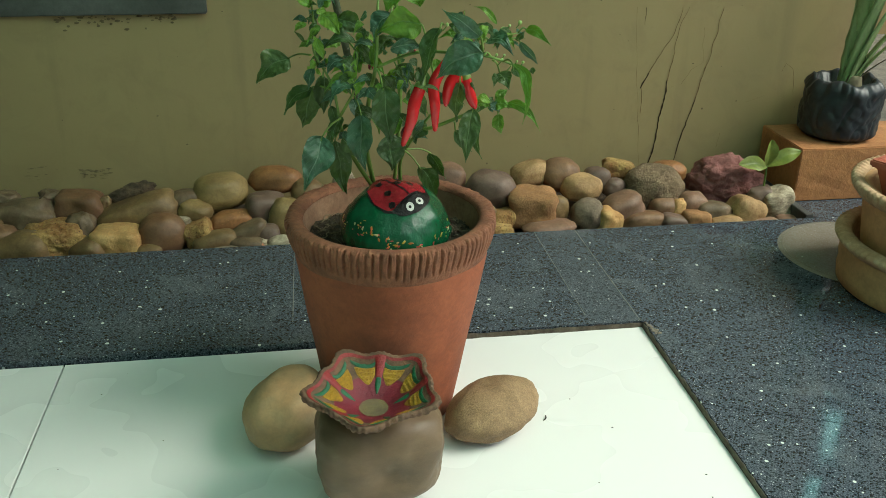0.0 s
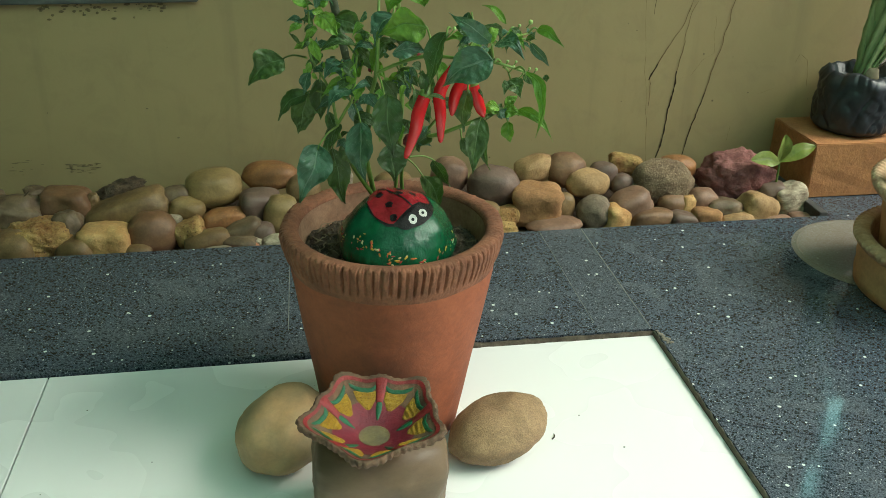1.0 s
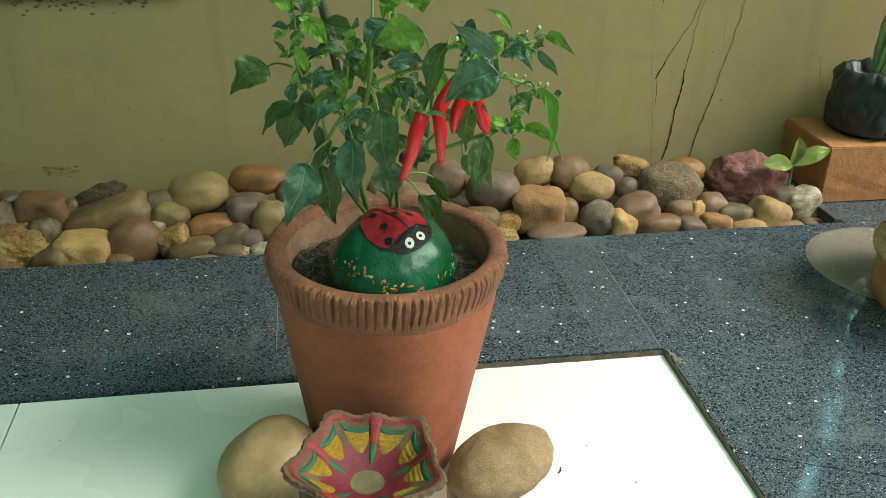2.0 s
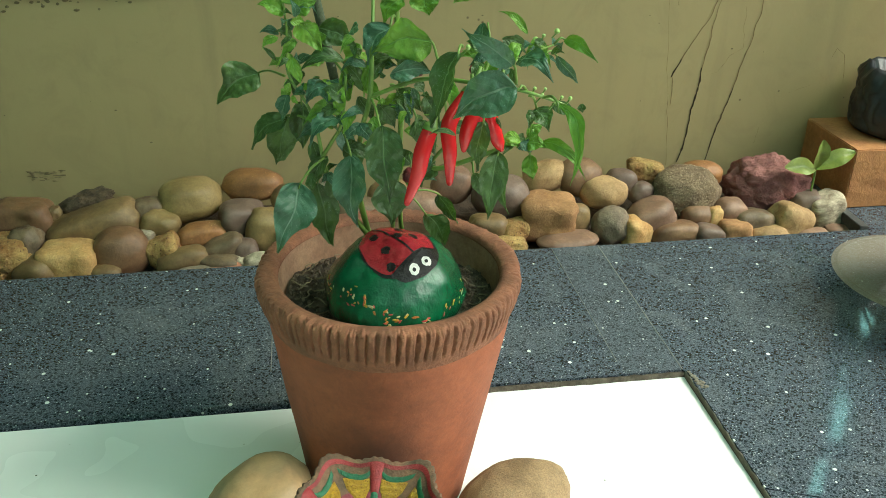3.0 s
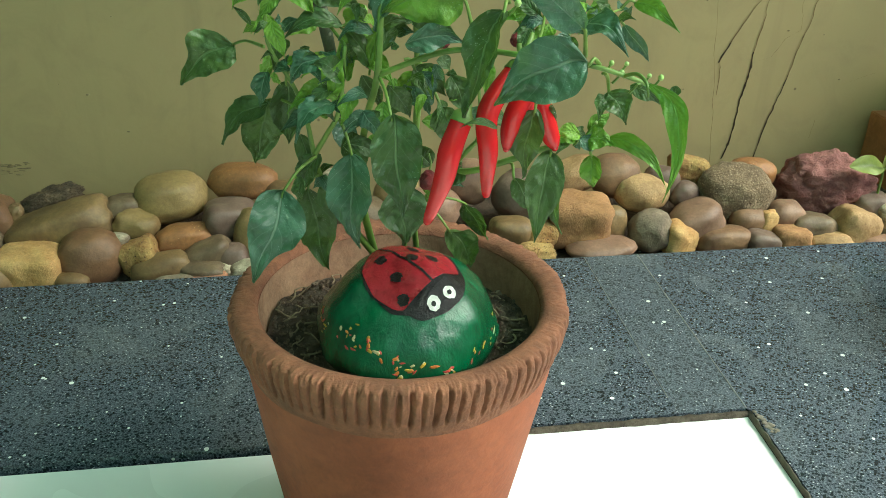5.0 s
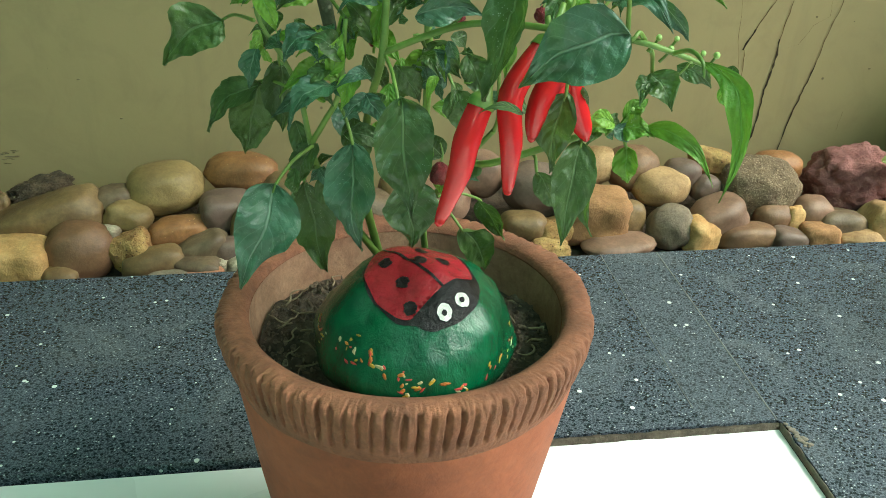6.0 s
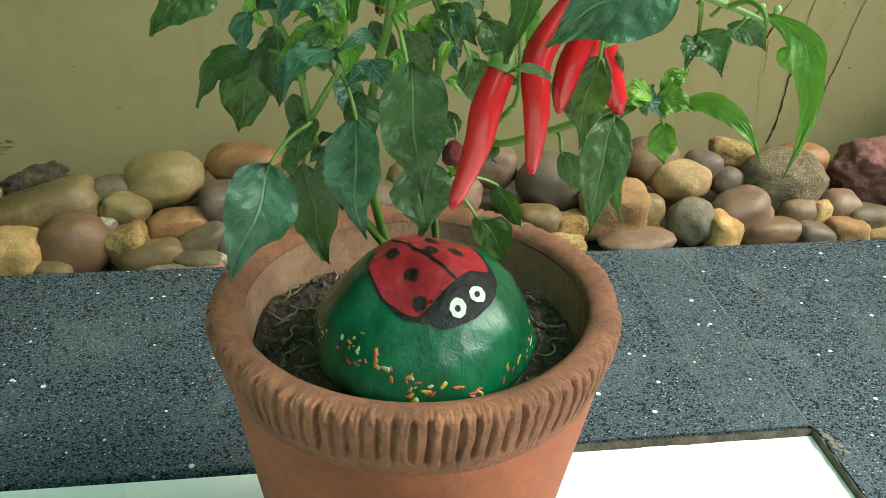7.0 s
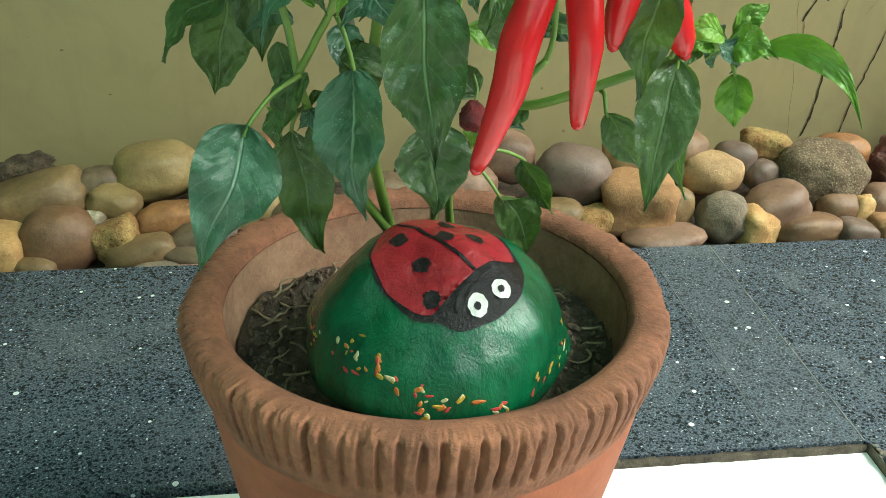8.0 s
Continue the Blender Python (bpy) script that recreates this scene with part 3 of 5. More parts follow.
pot = thing("plant_pot", "terracotta flower pot with a notched rim on white tile", "pot", POT)


def notched(a, i, r, z):
    """Slanting thumbnail cuts pressed into the rim band: steep on one side, sloping out on the other, each a little different."""
    if r < 0.1165 or z < 0.228:
        return r, z
    ca, sa = math.cos(a), math.sin(a)
    wob = 0.16 * noise.noise(Vector((ca * 7, sa * 7, 0))) + 0.10 * noise.noise(Vector((ca * 26, sa * 26, z * 70)))
    turn = a * 92 / (2 * math.pi) - 5 * (z - 0.245) + wob
    cut, u = math.floor(turn), turn % 1.0
    own = noise.noise(Vector((cut * 1.7, 3.3, 0)))
    groove = min(1.0, u / 0.16) if u < 0.16 else max(0.0, 1 - (u - 0.16) / (0.40 + 0.14 * own))
    groove = groove * groove * (3 - 2 * groove)
    top, low = 0.2630 + 0.0016 * noise.noise(Vector((cut * 2.3, 7, 0))), 0.2305 + 0.0030 * noise.noise(Vector((cut * 3.1, 5, 0)))
    band = max(0.0, min(1.0, (top - z) / 0.0030)) * max(0.0, min(1.0, (z - low) / 0.0045))
    depth = band * groove * 0.0033 * (1 + 0.9 * own) * (1 + 0.45 * noise.noise(Vector((ca * 40, sa * 40, z * 160))))
    wave = 0.0009 * noise.noise(Vector((ca * 24, sa * 24, z * 180))) + 0.0005 * noise.noise(Vector((ca * 70, sa * 70, z * 420))) + 0.0016 * noise.noise(Vector((ca * 3, sa * 3, 4)))
    return r - depth + wave, z - depth * 0.25 + wave


def uneven(a, i, r, z):
    k = 0.0009 * noise.noise(Vector((math.cos(a) * 2, math.sin(a) * 2, z * 18)))
    return r + k, z


body_bm = lathe([(0.02, 0.0), (0.077, 0.0), (0.081, 0.003)] + [(0.081 + 0.034 * t / 14, 0.003 + 0.209 * t / 14) for t in range(1, 15)] + [(0.1155, 0.222)], 160, uneven)
for v in body_bm.verts:
    v.co.x -= 0.0045 * (1 - v.co.z / 0.222)
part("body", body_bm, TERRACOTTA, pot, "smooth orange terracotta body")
part("rim", lathe([(0.1150, 0.219), (0.1165, 0.224), (0.1185, 0.229), (0.1195, 0.2315), (0.1203, 0.234), (0.1211, 0.2365), (0.1218, 0.239), (0.1225, 0.2415), (0.1231, 0.244), (0.1236, 0.2465), (0.1241, 0.249), (0.1245, 0.2515), (0.1248, 0.254), (0.1249, 0.256), (0.1248, 0.258), (0.1244, 0.260), (0.1236, 0.2615), (0.1215, 0.263), (0.118, 0.2635), (0.114, 0.2635), (0.110, 0.263), (0.106, 0.261), (0.104, 0.257)], 1840, notched), TERRACOTTA_RIM, pot, "weathered notched terracotta rim")
part("inner_wall", lathe([(0.104, 0.2565), (0.1030, 0.248), (0.1005, 0.22), (0.098, 0.195), (0.094, 0.15)], 160, uneven), TERRACOTTA_IN, pot, "pale water-stained inner wall")


def soil_level(p):
    """Height of the soil, heaped against the wall of the pot on two sides."""
    heap = 0.010 * math.exp(-((p.x + 0.078) ** 2 + (p.y - 0.035) ** 2) / 0.0018) + 0.006 * math.exp(-((p.x - 0.085) ** 2 + (p.y - 0.01) ** 2) / 0.0016)
    return 0.2245 + heap + 0.006 * noise.noise(p * 30) + 0.0045 * noise.noise(p * 110) + 0.003 * noise.noise(p * 260)


soil_bm = bmesh.new()
rings = []
for i in range(26):
    r = 0.0995 * i / 25
    ring = []
    for j in range(96 if i else 1):
        a = 2 * math.pi * j / 96
        p = Vector((r * math.cos(a), r * math.sin(a), 0))
        ring.append(soil_bm.verts.new((p.x, p.y, soil_level(p))))
    rings.append(ring)
for j in range(96):
    soil_bm.faces.new((rings[0][0], rings[1][j], rings[1][(j + 1) % 96]))
for lower, upper in zip(rings[1:], rings[2:]):
    for j in range(96):
        k = (j + 1) % 96
        soil_bm.faces.new((lower[j], upper[j], upper[k], lower[k]))
tagged(lump("potting_soil", soil_bm, SOIL, "crumbly dark potting soil filling the pot", "soil", POT, kind="stuff"))


# ---- painted stone in the pot ----
def paint(name, a, b, rough=0.4, scale=60):
    return plain_rough(surface(name, a, b, scale, 260, rough, 0.6, 0.0014, 0.3), rough)


GREEN_PAINT = plain_rough(surface("brushed green enamel paint", (0.004, 0.058, 0.023), (0.011, 0.128, 0.047), 26, 150, 0.3, 0.45, 0.0016, 0.45, stretch=(1, 1, 0.45), lo=0.32, hi=0.68), 0.2)
RED_PAINT = paint("red enamel paint", (0.40, 0.020, 0.034), (0.25, 0.012, 0.020), 0.15, 30)
BLACK_PAINT = plain_rough(surface("black enamel paint", (0.008, 0.007, 0.008), (0.018, 0.015, 0.015), 60, 260, 0.3, 0.6, 0.0014, 0.3, spec=0.25), 0.3)
WHITE_PAINT = paint("white enamel paint", (0.80, 0.79, 0.74), (0.70, 0.68, 0.62), 0.4)
YELLOW_PAINT = paint("yellow enamel paint", (0.58, 0.36, 0.03), (0.42, 0.24, 0.015), 0.5)
CORAL_PAINT = paint("coral red paint", (0.29, 0.018, 0.020), (0.19, 0.012, 0.014), 0.5)
CREAM_PAINT = paint("cream paint", (0.62, 0.56, 0.34), (0.5, 0.42, 0.2), 0.5)
ORANGE_PAINT = paint("orange enamel paint", (0.62, 0.20, 0.03), (0.46, 0.13, 0.02), 0.45)
SCARLET_PAINT = paint("scarlet enamel paint", (0.58, 0.05, 0.04), (0.42, 0.03, 0.03), 0.45)
MAROON_PAINT = paint("maroon paint", (0.21, 0.018, 0.034), (0.14, 0.012, 0.026), 0.5)
LEAF_PAINT = paint("dark green paint", (0.008, 0.12, 0.045), (0.006, 0.085, 0.035), 0.45)

from mathutils.bvhtree import BVHTree

LADY = Vector((0.1725, 1.099, 0.2490))
rock_bm = pebble(0.130, 0.126, 0.117, 0.02, 0.0, 31, 5)
for v in rock_bm.verts:
    up = v.co.z / 0.0585
    slim = 1 - 0.18 * max(0.0, up) ** 1.3
    v.co.x, v.co.y = v.co.x * slim * 0.985, v.co.y * slim * 1.03
    v.co.z = v.co.z * 0.98 if up > 0 else v.co.z
    if up < 0:
        tuck = 1 - 0.42 * (-up) ** 1.6
        v.co.x, v.co.y = v.co.x * tuck, v.co.y * tuck
rock_tree = BVHTree.FromBMesh(rock_bm)
painted = thing("painted_stone", "green-painted stone with a red ladybird, in the flower pot", "painted stone", LADY)
part("rock", rock_bm, GREEN_PAINT, painted, "glossy brushed green paint")
HEAD = Vector((0.60, -0.80, 0))
SIDE = Vector((0.80, 0.60, 0))


def drop(p, lift):
    """The point of the stone's surface straight below p, raised by lift."""
    hit, normal, _, _ = rock_tree.ray_cast(Vector((p.x, p.y, 0.2)), Vector((0, 0, -1)))
    return hit + normal * lift if hit else None


def daub(name, x, y, along, across, material, lift, ragged=0.06, inner=0.0, label="", parent=None, cut=None, seed=0):
    """A patch of paint on top of the stone: an ellipse set along the ladybird, or a ring if inner is given."""
    bm = bmesh.new()
    centre = Vector((x - LADY.x, y - LADY.y, 0))
    rows = []
    steps, rings_n = 56, 16
    for i in range(rings_n):
        k = inner + (1 - inner) * i / (rings_n - 1)
        row = []
        for j in range(steps):
            a = 2 * math.pi * j / steps
            r = k * (1 + (ragged if i == rings_n - 1 else 0) * noise.noise(Vector((math.cos(a) * 2.5, math.sin(a) * 2.5, seed + x * 900))))
            u = r * along * math.cos(a)
            if cut is not None:
                u = max(min(u, cut[1]), cut[0])
            p = drop(centre + HEAD * u + SIDE * (r * across * math.sin(a)), lift)
            row.append(bm.verts.new(p))
        rows.append(row)
    for lower, upper in zip(rows, rows[1:]):
        for j in range(steps):
            k = (j + 1) % steps
            bm.faces.new((lower[j], upper[j], upper[k], lower[k]))
    if not inner:
        bmesh.ops.remove_doubles(bm, verts=rows[0], dist=0.0001)
    return part(name, bm, material, parent or painted, label)


BX, BY = 0.1732, 1.0886
bug = daub("ladybird", BX, BY, 0.0375, 0.0328, BLACK_PAINT, 0.0005, 0.06, label="black outline and head of the ladybird")
daub("wing_case", BX - 0.0006, BY + 0.0008, 0.0348, 0.0303, RED_PAINT, 0.0008, 0.07, label="glossy red wings", parent=bug, cut=(-0.05, 0.0190))
daub("head", BX + 0.0146, BY - 0.0195, 0.0062, 0.0165, BLACK_PAINT, 0.0011, 0.10, label="black head", parent=bug)
for sx, sy, r in ((0.1503, 1.0998, 0.0041), (0.1593, 1.0828, 0.0041), (0.1620, 1.0656, 0.0041), (0.1737, 1.1106, 0.0041), (0.1711, 1.0954, 0.0041), (0.1845, 1.0962, 0.0041)):
    daub("spot", sx + 0.0022, sy, r, r * 0.85, BLACK_PAINT, 0.0011, 0.35, parent=bug)
daub("wing_line", BX - 0.0035, BY + 0.0045, 0.0290, 0.0010, BLACK_PAINT, 0.0011, 0.35, parent=bug)
for sx, sy in ((0.1920, 1.0675), (0.1810, 1.0605)):
    daub("eye", sx + 0.0022, sy, 0.0040, 0.0044, WHITE_PAINT, 0.0014, 0.12, parent=bug, label="white eye")
    daub("pupil", sx + 0.0019, sy - 0.0003, 0.0014, 0.0016, BLACK_PAINT, 0.0017, 0.25, parent=bug)

dabs = random.Random(5)
for turn_at, height in ((-177, 0.016), (-168, 0.012), (-163, 0.0155), (-146, 0.018), (-140, 0.021), (-138, 0.014), (-133, 0.016), (-124, 0.0175), (-121, 0.014), (-116, 0.0136), (-102, 0.011), (-98, 0.008), (-93, 0.0055), (-101, 0.003), (-107, 0.012), (-73, 0.0036), (-78, 0.006), (-12, 0.010), (-19, 0.006), (-24, 0.002), (-44, 0.005), (-52, 0.006)):
    for k in range(3 + (turn_at % 2)):
        a = radians(turn_at) + dabs.uniform(-0.075, 0.075)
        z = height + dabs.uniform(-0.0045, 0.0045)
        hit, normal, _, _ = rock_tree.ray_cast(Vector((math.cos(a) * 0.2, math.sin(a) * 0.2, z)), Vector((-math.cos(a), -math.sin(a), 0)))
        if hit is None:
            continue
        turn = normal.to_track_quat("Z", "Y").to_matrix().to_4x4()
        bm = bmesh.new()
        bmesh.ops.create_icosphere(bm, subdivisions=2, radius=1)
        for v in bm.verts:
            v.co *= 1 + 0.45 * noise.noise(v.co * 1.6 + Vector((k, turn_at, height * 900)))
        s = dabs.uniform(0.0007, 0.0017)
        bmesh.ops.transform(bm, verts=bm.verts, matrix=Matrix.Translation(hit) @ turn @ pose(0, 0, 0, 0, 0, dabs.uniform(0, 180)) @ Matrix.Diagonal((s * dabs.uniform(1.0, 2.4), s * dabs.uniform(0.6, 1.1), 0.00022, 1)))
        part("paint_dab", bm, (YELLOW_PAINT, CREAM_PAINT, ORANGE_PAINT, SCARLET_PAINT)[(k + turn_at // 2) % 4], painted)

# ---- stones and clay lamp on the tile ----
PALE_SPECK = surface("speckled buff boulder", (0.45, 0.295, 0.155), (0.30, 0.190, 0.100), 10, 520, 0.75, 1.0, 0.0016, 0.75, (0.44, 0.30, 0.165), 700, 0.18)
TWO_TONE = surface("buff and grey boulder", (0.52, 0.305, 0.150), (0.37, 0.275, 0.165), 12, 200, 0.6, 0.25, 0.001, 0.25)
GREY_BLOCK = surface("smooth olive grey boulder", (0.19, 0.122, 0.066), (0.125, 0.085, 0.05), 8, 240, 0.55, 0.2, 0.001, 0.2, stretch=(1, 1, 2.2))


def floor_stone(x, y, w, d, h, tilt, turn, material, block, seed, label):
    bm = pebble(w, d, h, 0.02, block, seed, 5)
    bmesh.ops.transform(bm, verts=bm.verts, matrix=pose(0, 0, 0, 0, tilt, turn))
    low = min(v.co.z for v in bm.verts)
    lump("river_stone", bm, material, label, "stone", (x, y, -0.0085 - low), "stones round the pot")


floor_stone(0.280, 1.048, 0.124, 0.088, 0.062, -9, 24, PALE_SPECK, 0.02, 41, "egg-shaped buff speckled stone on white tile beside pot")
floor_stone(0.037, 1.062, 0.112, 0.098, 0.082, -18, 20, TWO_TONE, 0.05, 43, "buff and grey rounded stone on white tile beside pot")
floor_stone(0.136, 0.958, 0.134, 0.105, 0.112, 0, 0, GREY_BLOCK, 0.34, 47, "smooth olive grey squarish stone under a clay lamp")

DIYA = (0.1290, 0.9225, 0.103)
diya = thing("clay_lamp", "painted clay oil lamp with star-shaped rim on a stone", "oil lamp", DIYA)
diya.matrix_world = pose(*DIYA, 2, 0, 0)
CORNER = radians(41)
DIYA_CLAY = surface("dusty grey brown clay", (0.20, 0.108, 0.060), (0.10, 0.066, 0.040), 60, 300, 0.9, 0.6, 0.0012, 0.45)


def star(a):
    c = math.cos(5 * (a - CORNER))
    return 0.0668 + 0.0068 * c + 0.0024 * math.cos(10 * (a - CORNER))


def bowl_point(k, a, lift=0.0):
    r = k * (0.0665 + (star(a) - 0.0665) * k * k) * (1 - 0.06 * k)
    ripple = 0.0016 * math.cos(10 * (a - CORNER)) * k ** 3
    return Vector((r * math.cos(a), r * math.sin(a), 0.022 + 0.030 * max(0.0, (k - 0.18) / 0.82) ** 1.35 + ripple + lift))


def bowl_patch(name, shape, material, lift, label="", parent=None, nu=10, nv=8, ripple=0.0):
    """A painted swelling in the bowl, highest in its middle; shape(u, v) gives the share of the radius and the angle."""
    bm = bmesh.new()

    def swell(u, v):
        if nu > 40:
            return lift
        edge_of = max(0.0, math.sin(math.pi * u) * math.sin(math.pi * v)) ** 0.45
        return 0.0004 + lift * edge_of + ripple * edge_of * math.sin(7 * math.pi * u)

    rows = [[bm.verts.new(bowl_point(*shape(u / nu, v / nv), swell(u / nu, v / nv))) for v in range(nv + 1)] for u in range(nu + 1)]
    for lower, upper in zip(rows, rows[1:]):
        for j in range(nv):
            bm.faces.new((lower[j], lower[j + 1], upper[j + 1], upper[j]))
    bmesh.ops.recalc_face_normals(bm, faces=bm.faces)
    return part(name, bm, material, parent or diya, label)


FAN = surface("embossed yellow paint", (0.52, 0.31, 0.018), (0.36, 0.19, 0.010), 90, 500, 0.5, 0.9, 0.002, 0.45, (0.22, 0.11, 0.01), 420, 0.26)
bm = bmesh.new()
loops = []
for k, drop_z, out in [(0.0, 0, 0)] + [(i / 12, 0, 0) for i in range(1, 13)] + [(1.0, -0.001, 0.0025), (1.0, -0.004, 0.0032), (1.0, -0.0075, 0.0015)] + [(0.9, -0.006, 0), (0.75, -0.007, 0), (0.55, -0.008, 0), (0.36, -0.010, 0), (0.18, -0.022, 0), (0.0, -0.022, 0)]:
    loop = []
    for j in range(200):
        a = 2 * math.pi * j / 200
        p = bowl_point(k, a, drop_z)
        if out:
            p += Vector((math.cos(a), math.sin(a), 0)) * (out - 0.0026 * max(0, math.cos(a * 56 + 2 * noise.noise(Vector((math.cos(a) * 4, math.sin(a) * 4, 0))))) + 0.0012 * noise.noise(Vector((math.cos(a) * 9, math.sin(a) * 9, drop_z * 300))))
        p.z = max(p.z, 0.0)
        loop.append(bm.verts.new(p))
    loops.append(loop)
for lower, upper in zip(loops, loops[1:]):
    for j in range(200):
        k = (j + 1) % 200
        bm.faces.new((lower[j], upper[j], upper[k], lower[k]))
bmesh.ops.remove_doubles(bm, verts=loops[0] + loops[-1], dist=0.00001)
bmesh.ops.recalc_face_normals(bm, faces=bm.faces)
part("bowl", bm, DIYA_CLAY, diya, "dusty clay bowl with pinched edge")
bowl_patch("base_paint", lambda u, v: (0.19 + 0.41 * v, 2 * math.pi * u), MAROON_PAINT, 0.0004, "embossed maroon paint", nu=120)
bowl_patch("rim_line", lambda u, v: (0.90 + 0.05 * v, 2 * math.pi * u), CORAL_PAINT, 0.0006, "red painted rim", nu=200, nv=2)
bowl_patch("coin", lambda u, v: (0.23 * v, 2 * math.pi * u), paint("dull olive paint", (0.20, 0.16, 0.07), (0.12, 0.10, 0.06), 0.6), 0.0009, "round embossed centre", nu=48)
for n in range(5):
    mid = CORNER + (n + 0.5) * 2 * math.pi / 5
    bowl_patch("rib", lambda u, v: (0.58 + 0.37 * u, mid + radians(5.5) * (2 * v - 1) * (0.9 + 0.3 * u)), CORAL_PAINT, 0.0022, "raised red rib", nu=14, nv=10)
    bowl_patch("drop", lambda u, v: (0.32 + 0.30 * u, mid + radians(5.5) * (2 * v - 1) * math.sin(math.pi * (0.08 + 0.72 * u))), LEAF_PAINT, 0.0012, "green painted drop", nu=14, nv=10)
    for s in (-1, 1):
        c = CORNER + n * 2 * math.pi / 5 + s * radians(17)
        bowl_patch("fan", lambda u, v: (0.49 + 0.27 * u, c + radians(13.0) * (2 * v - 1) * math.sqrt(min(1.0, 0.03 + 1.7 * u))), FAN, 0.0012, "embossed yellow fan", nu=24, nv=14, ripple=0.0006)
        bowl_patch("crescent", lambda u, v: (0.725 + (0.05 + 0.09 * abs(2 * v - 1) ** 2) * 1.0 - 0.05 + 0.10 * u * (1 - 0.5 * abs(2 * v - 1)), c + radians(14.5) * (2 * v - 1)), LEAF_PAINT, 0.0010, "green painted crescent", nu=12, nv=14)

# ---- chilli plant ----
def leaf_material(name, a, b, rough, pale):
    m, n, l, bsdf = nodes_of(name)
    uv = n.new("ShaderNodeUVMap")
    sep = n.new("ShaderNodeSeparateXYZ")
    l.new(uv.outputs["UV"], sep.inputs["Vector"])

    def op(kind, p, q=None):
        t = n.new("ShaderNodeMath")
        t.operation = kind
        for i, value in enumerate((p, q)):
            if value is None:
                continue
            if isinstance(value, (int, float)):
                t.inputs[i].default_value = value
            else:
                l.new(value, t.inputs[i])
        return t.outputs[0]

    off = op("ABSOLUTE", op("SUBTRACT", sep.outputs[0], 0.5))
    v = coords(n, l)
    wobble = noise_tex(n, l, v, 60, 3)
    phase = op("ADD", op("MULTIPLY", op("SUBTRACT", sep.outputs[1], op("MULTIPLY", off, 0.62)), 44.0), op("MULTIPLY", wobble, 4.0))
    side = ramp(n, l, op("SINE", phase), 0.955, 1.0)
    rib = ramp(n, l, off, 0.032, 0.012)
    veins = op("MAXIMUM", op("MULTIPLY", side, 0.34), rib)
    info = n.new("ShaderNodeObjectInfo")
    col = mix(n, l, info.outputs["Random"], a, b)
    blotch = noise_tex(n, l, v, 45, 5, 0.7)
    col = mix(n, l, ramp(n, l, blotch, 0.45, 0.75), col, tuple(c * 0.6 for c in a))
    col = mix(n, l, ramp(n, l, noise_tex(n, l, v, 260, 5, 0.8), 0.60, 0.95), col, pale)
    dustfall = op("MULTIPLY", ramp(n, l, cells(n, l, v, 620), 0.22, 0.12), ramp(n, l, noise_tex(n, l, v, 70, 3), 0.52, 0.62))
    col = mix(n, l, op("MULTIPLY", dustfall, 0.6), col, (0.42, 0.47, 0.38))
    col = mix(n, l, veins, col, tuple(0.25 * c + 0.75 * d for c, d in zip(b, pale)))
    l.new(col, bsdf.inputs["Base Color"])
    bsdf.inputs["Roughness"].default_value = rough
    quilt = op("ADD", op("MULTIPLY", op("SINE", phase), -0.10), op("MULTIPLY", rib, -1.5))
    bumped(n, l, bsdf, op("ADD", quilt, op("MULTIPLY", noise_tex(n, l, v, 95, 4), 2.2)), 0.6, 0.0018)
    thin = n.new("ShaderNodeBsdfTranslucent")
    l.new(mix(n, l, 0.6, col, (0.16, 0.34, 0.03), "MIX"), thin.inputs["Color"])
    both = n.new("ShaderNodeMixShader")
    both.inputs[0].default_value = 0.28
    l.new(bsdf.outputs[0], both.inputs[1])
    l.new(thin.outputs[0], both.inputs[2])
    l.new(both.outputs[0], n["Material Output"].inputs["Surface"])
    return m


MATURE = leaf_material("mature chilli leaf", (0.050, 0.094, 0.028), (0.092, 0.155, 0.040), 0.38, (0.17, 0.25, 0.12))
# dusty leaves whose blue-green also holds the sky's sheen as colour
DUSTY_SHEEN = leaf_material("dusty chilli leaf with painted blue green sheen", (0.050, 0.122, 0.072), (0.082, 0.170, 0.102), 0.34, (0.24, 0.34, 0.24))
YOUNG = leaf_material("young bright chilli leaf", (0.15, 0.30, 0.030), (0.22, 0.39, 0.042), 0.42, (0.17, 0.33, 0.08))
STEM = surface("green stem", (0.19, 0.29, 0.050), (0.12, 0.20, 0.036), 30, 250, 0.5, 0.2, 0.0006, 0.2)
WOODY = surface("dark grey green woody stem", (0.075, 0.088, 0.045), (0.12, 0.13, 0.075), 60, 250, 0.8, 0.6, 0.001, 0.4, (0.30, 0.28, 0.2), 60, 0.1)
CHILLI = plain_rough(surface("glossy red chilli skin", (0.58, 0.014, 0.018), (0.50, 0.010, 0.014), 30, 120, 0.2, 0.08, 0.0005, 0.08), 0.22)
DRIED = surface("dried crimson chilli skin", (0.36, 0.03, 0.035), (0.17, 0.014, 0.016), 120, 400, 0.5, 1.0, 0.002, 0.4)
BUD = surface("pale green bud", (0.30, 0.45, 0.10), (0.42, 0.54, 0.20), 200, 500, 0.5, 0.2, 0.0005, 0.2)

ROOT = Vector((0.160, 1.165, 0.197))
plant = thing("chilli_plant", "leafy green chilli plant with ripe red chillies, growing in the pot", "plant", ROOT)
leaf_count = [0]


